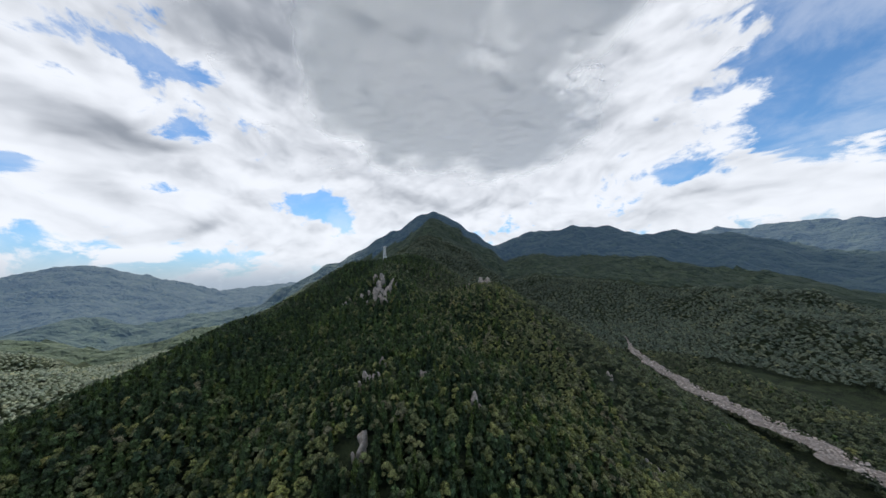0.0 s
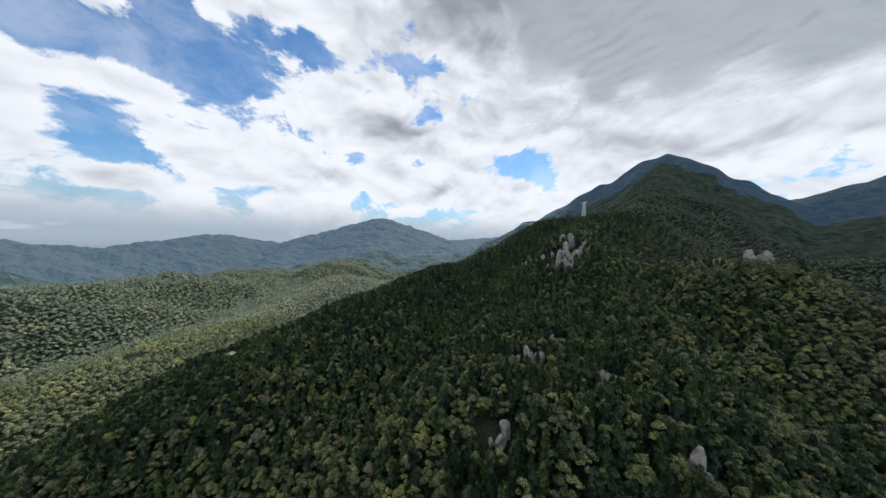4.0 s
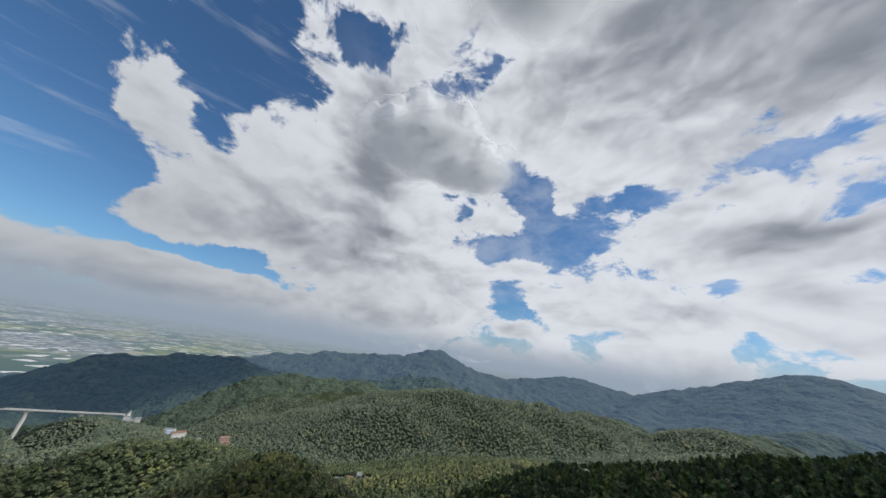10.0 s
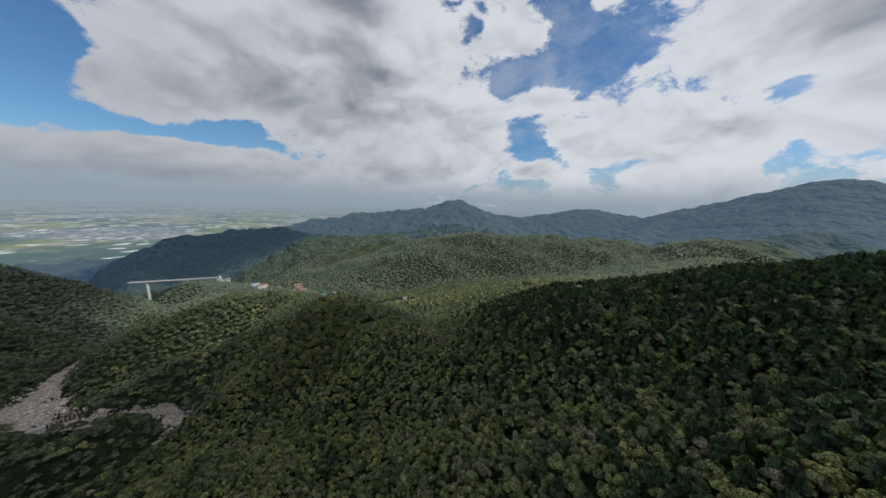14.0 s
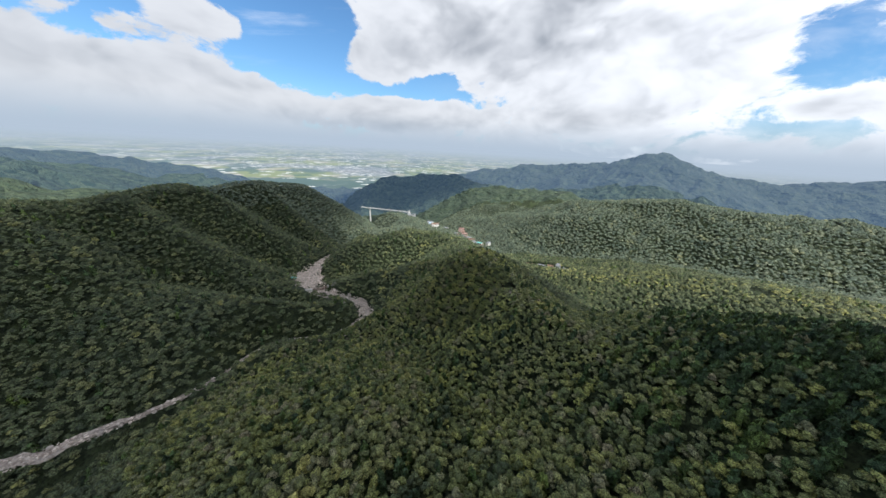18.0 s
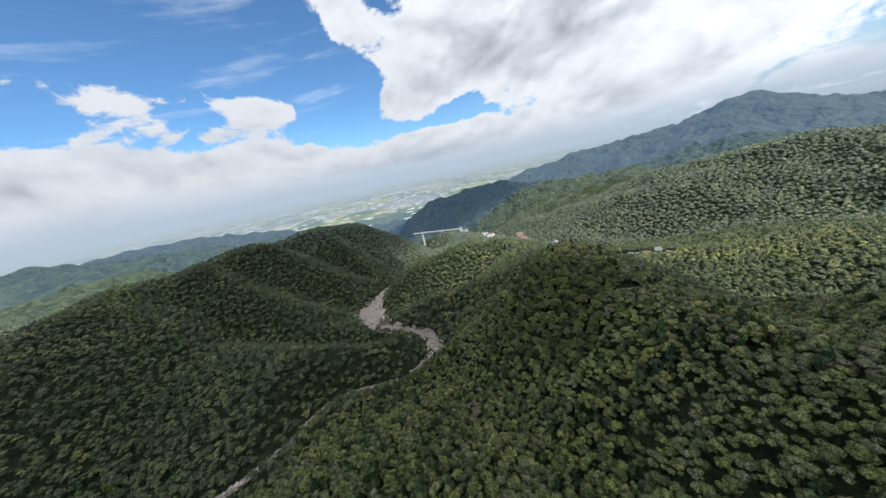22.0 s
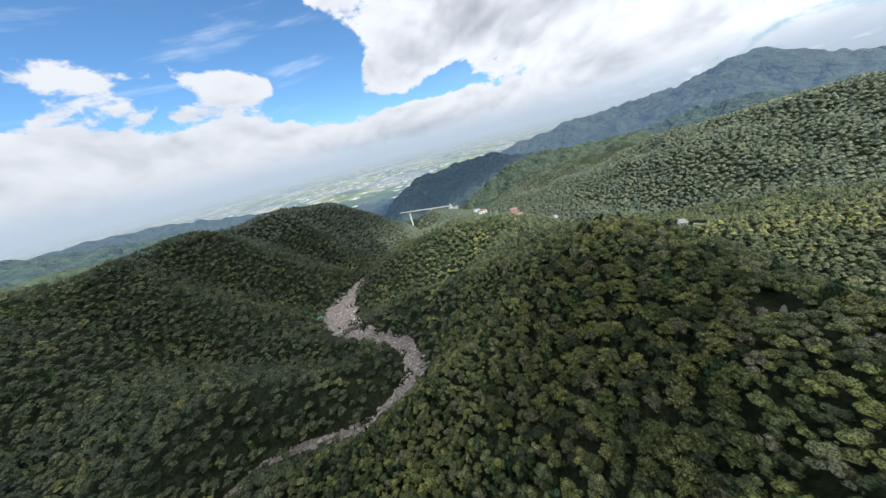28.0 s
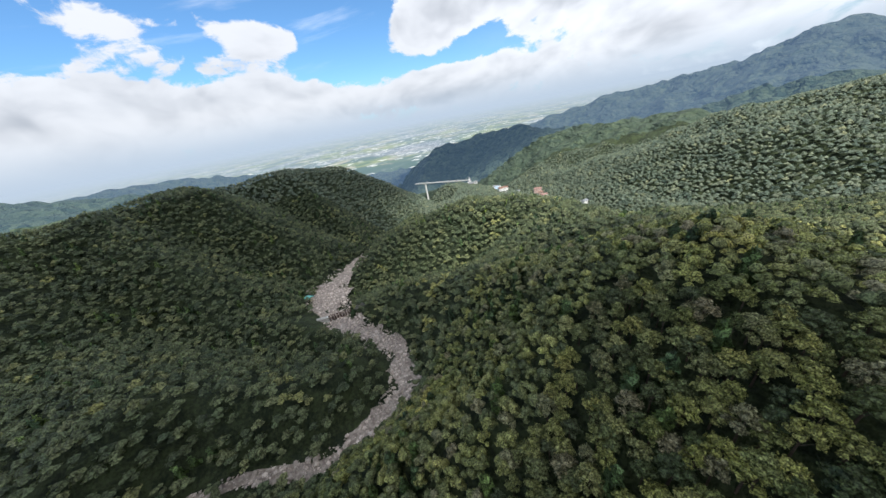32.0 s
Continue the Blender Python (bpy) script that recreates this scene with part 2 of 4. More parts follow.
NORTH_RIDGES = [
    (0.40, 60, [(-1165, 620, -200), (-900, 785, -160), (-834, 830, -110), (-741, 880, -82), (-690, 886, -80), (-542, 935, -122), (-234, 954, -108), (0, 930, -140)]),
    (0.42, 40, [(-741, 880, -82), (-640, 780, -190)]), (0.42, 40, [(-480, 940, -118), (-420, 800, -180)]), (0.50, 24, [(-300, 950, -112), (-270, 850, -160)]),
    (0.42, 45, [(-1000, 1600, -190), (-861, 1693, -119), (-622, 1796, -66), (-484, 1871, -60), (-132, 1928, -8), (0, 1850, 38), (223, 2000, -44), (634, 1903, -79), (1000, 1850, -90)]),
    (0.50, 30, [(0, 1850, 38), (-60, 1640, -60), (-90, 1450, -130)]), (0.50, 30, [(-300, 1900, -30), (-330, 1650, -90), (-350, 1450, -150)]), (0.50, 30, [(223, 1990, -44), (200, 1700, -95), (180, 1450, -130)]),
    (0.35, 120, [(-1500, 2200, -250), (-1339, 2264, -201), (-1190, 2346, -159), (-900, 2500, -220)]),
    (0.30, 150, [(1000, 2850, -60), (1293, 2705, 4), (1686, 2370, -70)]),
]
EAST_RIDGES = [
    (0.42, 30, [(1100, 2300, -80), (1471, 2152, -55), (1603, 1930, 27), (1807, 1738, 56), (1910, 1610, 120), (1984, 1500, 205), (2090, 1330, 110), (2204, 1150, 40), (2370, 731, -28)]),
    (0.32, 70, [(1984, 1500, 195), (1500, 1150, -10), (1150, 900, -60), (900, 700, -60)]), (0.45, 40, [(1807, 1738, 56), (1450, 1480, -60), (1150, 1250, -110)]), (0.45, 40, [(1603, 1930, 27), (1250, 1700, -80), (900, 1400, -120)]),
    (0.45, 70, [(1000, -480, 125), (851, -661, 187), (744, -779, 178), (661, -851, 120), (541, -932, 123), (452, -979, 72), (320, -1030, 10), (0, -1150, -30)]),
    (0.42, 60, [(744, -779, 178), (560, -640, 40), (380, -480, -30)]), (0.42, 60, [(541, -932, 123), (330, -700, 10), (180, -480, -40)]),
    (0.35, 120, [(1400, -1250, 160), (1050, -1400, 168), (778, -1487, 174), (562, -1582, 169), (381, -1636, 146), (0, -1700, 90)]),
]
RIDGES = SUMMIT_RIDGES + SPUR_RIDGES + STREAM_RIDGES + WEST_RIDGES + VALLEY_RIDGES + NORTH_RIDGES + EAST_RIDGES
GULLIES = [  # side, nodes
    (0.75, [(-180, 108, -118), (-216, 78, -113), (-262, 44, -106), (-312, 22, -80)]),
    (0.70, [(-252, 126, -124), (-290, 106, -112), (-336, 76, -87), (-370, 48, -58)]),
    (0.70, [(-300, 188, -132), (-345, 172, -118), (-405, 140, -84)]),
]
STREAM = [(470, -470, 10), (330, -350, -35), (222, -266, -58), (190, -240, -65), (122, -214, -74), (70, -207, -79), (-40, -160, -88), (-120, -90, -94), (-152, -50, -97),
          (-138, -18, -99), (-136, 10, -103), (-139, 30, -106), (-148, 62, -108), (-132, 92, -112), (-134, 118, -115), (-152, 129, -116), (-178, 128, -119),
          (-205, 122, -122), (-240, 128, -122), (-262, 150, -124), (-300, 190, -133), (-370, 260, -160), (-450, 400, -205), (-560, 500, -230), (-760, 560, -265), (-1200, 760, -318)]
VALLEY = [(420, 420, -60), (250, 380, -88), (104, 346, -95), (-59, 347, -130), (-180, 430, -165), (-378, 600, -212), (-560, 690, -246), (-760, 700, -290)]
TREE = 8.0
CANOPY = TREE / PLAN


def along(nodes, x, y):
    """Distance to a line of nodes, and its height there."""
    best, high = np.full(x.shape, 1e9), np.zeros(x.shape)
    for (ax, ay, az), (bx, by, bz) in zip(nodes, nodes[1:]):
        dx, dy = bx - ax, by - ay
        s = np.clip(((x - ax) * dx + (y - ay) * dy) / (dx * dx + dy * dy), 0, 1)
        d = np.hypot(x - ax - s * dx, y - ay - s * dy)
        near = d < best
        best, high = np.where(near, d, best), np.where(near, az + s * (bz - az), high)
    return best, high


def ridge_height(slope, soft, nodes, x, y):
    top = np.full(x.shape, -900.0)
    for (ax, ay, az), (bx, by, bz) in zip(nodes, nodes[1:]):
        dx, dy = bx - ax, by - ay
        s = np.clip(((x - ax) * dx + (y - ay) * dy) / (dx * dx + dy * dy), 0, 1)
        d = np.hypot(x - ax - s * dx, y - ay - s * dy)
        top = np.maximum(top, az + s * (bz - az) - slope * (np.sqrt(d * d + soft * soft) - soft))
    return top


def waves(x, y, size, seed):
    """Smooth irregular waves, about -1 to 1."""
    r = np.random.RandomState(seed)
    s = np.zeros(x.shape)
    for k in range(10):
        a, ph, f = r.uniform(0, 6.283), r.uniform(0, 6.283), r.uniform(0.6, 1.7) * 6.283 / size
        s += np.sin((x * np.cos(a) + y * np.sin(a)) * f + ph)
    return s / 3.2


def lie(x, y):
    """Height of the canopy over x, y, all in units of the plan."""
    r = np.hypot(x + 60, y - 100)
    base = -128 - 0.10 * np.clip((-x + y - 300) * 0.707, -2600, 2200)
    base = np.maximum(base, -350.0)
    k = 3.0
    acc = np.exp(np.clip((base - 300) / k, -220, 50))
    for slope, soft, nodes in RIDGES:
        acc = acc + np.exp(np.clip((ridge_height(slope, soft, nodes, x, y) - 300) / k, -220, 50))
    h = 300 + k * np.log(acc)
    rough = np.clip(r / 650, 0.14, 1.4)
    d, z = along(STREAM, x, y)
    dv, zv = along(VALLEY, x, y)
    far = np.clip((np.minimum(d, dv) - 20) / 120, 0, 1)
    h = h + far * rough * (5 * waves(x, y, 170, 3) + 3 * waves(x, y, 60, 4))
    for side, nodes in GULLIES:
        dg, zg = along(nodes, x, y)
        h = np.minimum(h, zg + side * np.sqrt(dg * dg + 25))
    h = np.minimum(h, z + CANOPY + 1.0 * np.maximum(d - 6, 0))
    h = np.minimum(h, zv + CANOPY + 0.5 * np.maximum(dv - 15, 0) + 0.0006 * dv * dv)
    return h


def land(x, y):
    """The same in metres."""
    return PLAN * lie(x / PLAN, y / PLAN)


def spread(n, near, reach):
    u = np.linspace(-1, 1, n)
    b = math.asinh(reach / near)
    return near * np.sinh(b * u)


def sheet(name, xs, ys, zs, keep, material, parent=None):
    ny, nx = xs.shape
    idx = np.arange(nx * ny).reshape(ny, nx)
    q = np.stack([idx[:-1, :-1], idx[:-1, 1:], idx[1:, 1:], idx[1:, :-1]], -1)[keep[:-1, :-1]]
    used, inv = np.unique(q, return_inverse=True)
    co = np.stack([xs.ravel(), ys.ravel(), zs.ravel()], -1)[used]
    return mesh_from(name, co, inv.reshape(-1, 4), material)


def mesh_from(name, co, faces, material, smooth=True):
    me = bpy.data.meshes.new(name)
    n, k = len(faces), faces.shape[1]
    me.vertices.add(len(co)), me.loops.add(n * k), me.polygons.add(n)
    me.vertices.foreach_set("co", np.ascontiguousarray(co, dtype=np.float32).ravel())
    me.loops.foreach_set("vertex_index", np.ascontiguousarray(faces, dtype=np.int32).ravel())
    me.polygons.foreach_set("loop_start", np.arange(0, n * k, k, dtype=np.int32))
    me.polygons.foreach_set("use_smooth", np.full(n, smooth))
    me.update(calc_edges=True)
    me.materials.append(material)
    return me


def mat(name, rough=0.85):
    m = bpy.data.materials.new(name)
    m.use_nodes = True
    g = Graph(m.node_tree)
    b = g.add("ShaderNodeBsdfPrincipled", {"Roughness": rough, "Specular IOR Level": 0.3})
    g.add("ShaderNodeOutputMaterial", {0: b})
    return m, g, b


def forest_floor():
    m, g, b = mat("forest_floor", 0.95)
    p = g.add("ShaderNodeNewGeometry").outputs["Position"]
    b1 = g.op("ADD", g.op("MULTIPLY", g.noise(p, 0.12, 6.0), 0.5), g.op("MULTIPLY", g.noise(p, 0.7, 5.0, 0.65), 0.5))
    g.put(b.inputs["Normal"], g.add("ShaderNodeBump", {"Height": g.noise(p, 0.8, 5.0, 0.65), "Strength": 1.0, "Distance": 1.2}))
    g.put(b.inputs["Base Color"], g.mix(g.step(b1, 0.40, 0.60), col(0.016, 0.024, 0.012), col(0.052, 0.068, 0.028)))
    return m


def far_forest(name, a, c, d, glow, cell=0.14):
    """Woods too far off to tell the trees apart; glow adds their haze as emission."""
    m, g, b = mat(name, 0.95)
    p = g.add("ShaderNodeNewGeometry").outputs["Position"]
    cells = g.add("ShaderNodeTexVoronoi", {"Vector": p, "Scale": cell, "Randomness": 1.0})
    patchy = g.step(g.noise(p, 0.008, 5.0), 0.38, 0.62)
    gully = g.noise(p, 0.011, 5.0, 0.6)
    tone = g.mix(g.add("ShaderNodeSeparateColor", {0: cells.outputs["Color"]}).outputs[0], a, c)
    tone = g.mix(g.op("MULTIPLY", patchy, 0.6), tone, d)
    g.put(b.inputs["Base Color"], tone)
    hump = g.op("SUBTRACT", 1.0, cells.outputs["Distance"])
    bump = g.add("ShaderNodeBump", {"Height": hump, "Strength": 1.0, "Distance": 0.22 / cell})
    fold = g.add("ShaderNodeBump", {"Height": gully, "Strength": 1.0, "Distance": 85.0, "Normal": bump})
    g.put(b.inputs["Normal"], fold)
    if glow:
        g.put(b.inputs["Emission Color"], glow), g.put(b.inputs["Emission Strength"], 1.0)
    return m


FLOOR = forest_floor()
# WOODS has no glow: bluish base colours stand in for its haze.
WOODS = far_forest("distant_woods", col(0.030, 0.050, 0.036), col(0.085, 0.112, 0.066), col(0.052, 0.075, 0.050), None, 0.075)
# Haze painted on these mountains as an even blue emission.
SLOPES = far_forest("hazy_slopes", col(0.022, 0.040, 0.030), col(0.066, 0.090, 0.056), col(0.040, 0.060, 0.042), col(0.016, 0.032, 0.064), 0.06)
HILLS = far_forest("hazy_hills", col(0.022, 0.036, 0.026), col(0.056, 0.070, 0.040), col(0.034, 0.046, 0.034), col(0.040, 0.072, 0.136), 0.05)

# ---- ground ----
gx, gy = np.meshgrid(spread(400, 390, 4950) - 90, spread(400, 390, 4950) + 180)
canopy = land(gx, gy)
gr = np.hypot(gx + 90, gy - 180)
TREES_TO = 1080.0
gz = canopy - np.where(gr < TREES_TO, TREE, np.clip(TREE - (gr - TREES_TO) / 30, 1, TREE))
mid = gr[:-1, :-1]


def ring(lo, hi):
    k = np.zeros(gx.shape, bool)
    k[:-1, :-1] = (mid >= lo) & (mid < hi)
    return k


ground = tagged(new("ground", sheet("ground", gx, gy, gz, ring(0, TREES_TO + 60), FLOOR)), "dark leaf-littered mountain soil under the forest", "ground", kind="structure")
slopes = tagged(new("wooded_slopes", sheet("wooded_slopes", gx, gy, gz, ring(TREES_TO + 60, 1320), WOODS)), "green forested mountain slopes above the valley", "hillside", kind="structure")
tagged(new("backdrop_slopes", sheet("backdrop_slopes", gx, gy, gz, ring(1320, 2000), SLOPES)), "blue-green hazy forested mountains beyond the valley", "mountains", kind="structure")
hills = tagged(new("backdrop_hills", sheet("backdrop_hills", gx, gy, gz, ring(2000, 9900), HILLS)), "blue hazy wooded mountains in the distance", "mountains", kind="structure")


# ---- the plain beyond the foothills, squeezed towards the horizon ----
def far_plain():
    m = bpy.data.materials.new("hazy_plain")
    m.use_nodes = True
    g = Graph(m.node_tree)
    uv = g.add("ShaderNodeUVMap", uv_map="plain").outputs[0]
    cells = g.add("ShaderNodeTexVoronoi", {"Vector": uv, "Scale": 3.2, "Randomness": 0.9}, distance="CHEBYCHEV")
    pick = g.add("ShaderNodeSeparateColor", {0: cells.outputs["Color"]}).outputs
    field = g.mix(g.step(pick[0], 0.35, 0.5), col(0.055, 0.10, 0.045), col(0.15, 0.18, 0.06))
    field = g.mix(g.step(pick[1], 0.72, 0.78), field, col(0.26, 0.24, 0.17))
    wood = g.step(g.noise(uv, 0.9, 6.0, 0.6), 0.47, 0.54)
    base = g.mix(wood, field, col(0.035, 0.075, 0.06))
    town = g.step(g.noise(uv, 0.55, 4.0, 0.5), 0.50, 0.60)
    houses = g.add("ShaderNodeTexVoronoi", {"Vector": uv, "Scale": 22.0})
    bright = g.step(g.add("ShaderNodeSeparateColor", {0: houses.outputs["Color"]}).outputs[0], 0.55, 0.9)
    roofs = g.mix(bright, col(0.10, 0.12, 0.15), col(0.42, 0.42, 0.42))
    base = g.mix(g.op("MULTIPLY", town, 0.75), base, roofs)
    works = g.add("ShaderNodeTexVoronoi", {"Vector": uv, "Scale": 11.0})
    base = g.mix(g.step(g.add("ShaderNodeSeparateColor", {0: works.outputs["Color"]}).outputs[1], 0.90, 0.93), base, col(0.5, 0.5, 0.48))
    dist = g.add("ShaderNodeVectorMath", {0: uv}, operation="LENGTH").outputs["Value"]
    # Painted haze: with distance the ground gives way to a glowing HAZE colour.
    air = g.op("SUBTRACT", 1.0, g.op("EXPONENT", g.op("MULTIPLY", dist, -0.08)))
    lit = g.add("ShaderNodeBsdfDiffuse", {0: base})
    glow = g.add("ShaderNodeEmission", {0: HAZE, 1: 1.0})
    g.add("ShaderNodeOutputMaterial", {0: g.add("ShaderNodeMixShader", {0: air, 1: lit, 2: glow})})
    r = np.concatenate([np.linspace(2250, 3000, 6), 3000 + 1850 * np.linspace(0, 1, 60)[1:] ** 0.9])
    a = np.radians(np.linspace(-150, 25, 150))
    rr, aa = np.meshgrid(r, a)
    u = np.clip(1 - (rr - 3000) / 1850, 0.004, 1)
    true = np.where(rr > 3000, 3000 / u, rr)
    z = np.where(rr > 3000, -483 * u / 3000 * rr, -483)
    xs, ys = rr * np.sin(aa), rr * np.cos(aa)
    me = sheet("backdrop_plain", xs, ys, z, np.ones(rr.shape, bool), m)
    layer = me.uv_layers.new(name="plain")
    vi = np.zeros(len(me.loops), np.int32)
    me.loops.foreach_get("vertex_index", vi)
    coords = np.stack([(true * np.sin(aa)).ravel(), (true * np.cos(aa)).ravel()], -1) / 1000
    layer.data.foreach_set("uv", coords[vi].astype(np.float32).ravel())
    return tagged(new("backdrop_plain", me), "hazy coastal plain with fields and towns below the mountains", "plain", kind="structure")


far_plain()


# ---- the broad grey clouds over the spur and the valley ----
def cloud(name, label, lobes, height, thick, seed):
    m = bpy.data.materials.new("cloud_vapour")
    m.use_nodes = True
    g = Graph(m.node_tree)
    p = g.add("ShaderNodeNewGeometry").outputs["Position"]
    body = g.add("ShaderNodeAttribute", attribute_name="body").outputs["Fac"]
    ragged = g.op("ADD", g.op("MULTIPLY", g.noise(p, 0.003, 3.0, 0.5), 0.9), g.op("MULTIPLY", g.noise(p, 0.012, 3.0, 0.5), 0.2))
    dense = g.step(g.op("ADD", body, g.op("SUBTRACT", ragged, 0.58)), 0.0, 0.75, 0.0, 0.88)
    vapour = g.add("ShaderNodeMixShader", {0: 0.5, 1: g.add("ShaderNodeBsdfTranslucent", {0: col(0.74, 0.75, 0.78)}), 2: g.add("ShaderNodeBsdfDiffuse", {0: col(0.93, 0.93, 0.94)})})
    g.add("ShaderNodeOutputMaterial", {0: g.add("ShaderNodeMixShader", {0: dense, 1: g.add("ShaderNodeBsdfTransparent"), 2: vapour})})
    x0, x1 = min(c[0] - c[2] for c in lobes) - 60, max(c[0] + c[2] for c in lobes) + 60
    y0, y1 = min(c[1] - c[3] for c in lobes) - 60, max(c[1] + c[3] for c in lobes) + 60
    xs, ys = np.meshgrid(np.arange(x0, x1, 22.0), np.arange(y0, y1, 22.0))
    full = np.zeros(xs.shape)
    for cx, cy, rx, ry in lobes:
        full = np.maximum(full, 1 - ((xs - cx) / rx) ** 2 - ((ys - cy) / ry) ** 2)
    full = full + 0.10 * waves(xs, ys, 400, seed)
    body_v = np.clip(full, 0, 1)
    keep = full > -0.05
    puffs = 0.6 + 0.25 * waves(xs, ys, 260, seed + 1) + 0.2 * waves(xs, ys, 110, seed + 2)
    up = height + thick * np.sqrt(body_v) * np.clip(puffs + 0.5, 0.2, 2)
    down = height - 0.10 * thick * np.sqrt(body_v) * np.clip(puffs, 0.1, 2)
    ny, nx = xs.shape
    idx = np.arange(nx * ny).reshape(ny, nx)
    q = np.stack([idx[:-1, :-1], idx[:-1, 1:], idx[1:, 1:], idx[1:, :-1]], -1)[(keep[:-1, :-1] & keep[1:, 1:] & keep[:-1, 1:] & keep[1:, :-1])]
    faces = np.concatenate([q, q[:, ::-1] + nx * ny])
    co = np.concatenate([np.stack([xs.ravel(), ys.ravel(), h.ravel()], -1) for h in (up, down)])
    used, inv = np.unique(faces, return_inverse=True)
    me = mesh_from(name, co[used], inv.reshape(-1, 4), m)
    me.attributes.new("body", "FLOAT", "POINT").data.foreach_set("value", np.concatenate([body_v.ravel()] * 2)[used].astype(np.float32))
    return tagged(new(name, me), label, "cloud", kind="structure")


# Lobes (150, 330) and (450, 120): mostly unseen overhead, added to shade the hills.
cloud("backdrop_cloud", "broad grey cumulus cloud drifting over the mountain spur", [(880, -210, 640, 400), (1080, 60, 420, 260), (150, 330, 290, 270), (450, 120, 300, 300), (1450, -60, 520, 430), (1500, -420, 900, 720), (1650, -1100, 800, 600), (700, -700, 420, 420), (1350, -750, 600, 500)], 1000, 170, 5)
cloud("backdrop_cloud", "grey-based cumulus cloud drifting over the valley hills", [(-250, 1170, 420, 330), (60, 1330, 330, 240)], 1050, 170, 9)


# ---- small mesh kit ----
def part(name, me, parent, label=""):
    ob = new(name, me)
    ob.parent = parent
    return tagged(ob, label)


def thing(name, x, y, z, turn, label, category, group=""):
    ob = new(name)
    ob.empty_display_size = 0.5
    ob.matrix_basis = pose(x, y, z, 0, 0, turn)
    return tagged(ob, label, category, group)


def finish(bm, name, material, smooth=False):
    me = bpy.data.meshes.new(name)
    bm.to_mesh(me)
    bm.free()
    me.materials.append(material)
    if smooth:
        me.polygons.foreach_set("use_smooth", np.ones(len(me.polygons), bool))
    return me


def box(bm, x0, y0, z0, x1, y1, z1, bevel=0.0):
    made = bmesh.ops.create_cube(bm, size=1.0, matrix=Matrix.Translation(((x0 + x1) / 2, (y0 + y1) / 2, (z0 + z1) / 2)) @ Matrix.Diagonal((x1 - x0, y1 - y0, z1 - z0, 1)))
    if bevel:
        edges = list({e for v in made["verts"] for e in v.link_edges})
        bmesh.ops.bevel(bm, geom=edges, offset=bevel, segments=1, affect="EDGES")
    return bm


def box_mesh(name, material, *size, bevel=0.0):
    return finish(box(bmesh.new(), *size, bevel=bevel), name, material)


def rod(bm, a, b, r0, r1=None, sides=6):
    a, b = Vector(a), Vector(b)
    d = b - a
    bmesh.ops.create_cone(bm, cap_ends=True, segments=sides, radius1=r0, radius2=r0 if r1 is None else r1, depth=d.length,
                          matrix=Matrix.Translation((a + b) / 2) @ d.to_track_quat("Z", "Y").to_matrix().to_4x4())
    return bm


def rod_mesh(name, material, a, b, r0, r1=None, sides=6):
    return finish(rod(bmesh.new(), a, b, r0, r1, sides), name, material)


def plain_mat(name, color, rough=0.7, metal=0.0, vary=0.25, scale=1.5):
    m, g, b = mat(name, rough)
    p = g.add("ShaderNodeNewGeometry").outputs["Position"]
    n = g.op("ADD", g.op("MULTIPLY", g.noise(p, scale, 5.0), 0.6), g.op("MULTIPLY", g.noise(p, scale * 9, 3.0), 0.4))
    dark = tuple(c * (1 - vary) for c in color)
    lite = tuple(min(1.0, c * (1 + vary)) for c in color)
    g.put(b.inputs["Base Color"], g.mix(g.step(n, 0.3, 0.7), col(*dark), col(*lite)))
    b.inputs["Metallic"].default_value = metal
    g.put(b.inputs["Normal"], g.add("ShaderNodeBump", {"Height": n, "Strength": 0.3, "Distance": 0.3}))
    return m


def rock_mat(name, a, c, stain):
    m, g, b = mat(name, 0.9)
    p = g.add("ShaderNodeNewGeometry").outputs["Position"]
    n1, n2 = g.noise(p, 0.5, 6.0, 0.6), g.noise(p, 3.5, 5.0, 0.6)
    tone = g.mix(g.step(n1, 0.35, 0.65), a, c)
    tone = g.mix(g.op("MULTIPLY", g.step(n2, 0.5, 0.72), 0.7), tone, stain)
    each = g.add("ShaderNodeNewGeometry").outputs["Random Per Island"]
    tone = g.add("ShaderNodeHueSaturation", {"Hue": 0.5, "Saturation": 1.0, "Value": g.step(each, 0.0, 1.0, 0.7, 1.3), "Color": tone}).outputs[0]
    g.put(b.inputs["Base Color"], tone)
    g.put(b.inputs["Normal"], g.add("ShaderNodeBump", {"Height": g.op("ADD", n1, g.op("MULTIPLY", n2, 0.4)), "Strength": 0.8, "Distance": 0.5}))
    return m


CONCRETE = plain_mat("concrete", (0.40, 0.39, 0.36), 0.85, 0, 0.3, 0.4)
PALE_CONCRETE = plain_mat("pale_concrete", (0.58, 0.57, 0.54), 0.8, 0, 0.15, 0.2)
RUST = plain_mat("brown_steel", (0.10, 0.06, 0.045), 0.6, 0.5, 0.4, 1.0)
WHITE_STEEL = plain_mat("white_painted_steel", (0.72, 0.73, 0.72), 0.5, 0.1, 0.1)
GRANITE = rock_mat("granite", col(0.22, 0.195, 0.17), col(0.39, 0.345, 0.30), col(0.09, 0.08, 0.062))
RUBBLE = rock_mat("stream_rubble", col(0.40, 0.335, 0.29), col(0.58, 0.51, 0.45), col(0.20, 0.16, 0.13))
GRIT = rock_mat("stream_grit", col(0.20, 0.165, 0.14), col(0.38, 0.33, 0.29), col(0.11, 0.09, 0.07))
BARK = plain_mat("bark", (0.07, 0.055, 0.04), 0.95, 0, 0.4, 2.0)


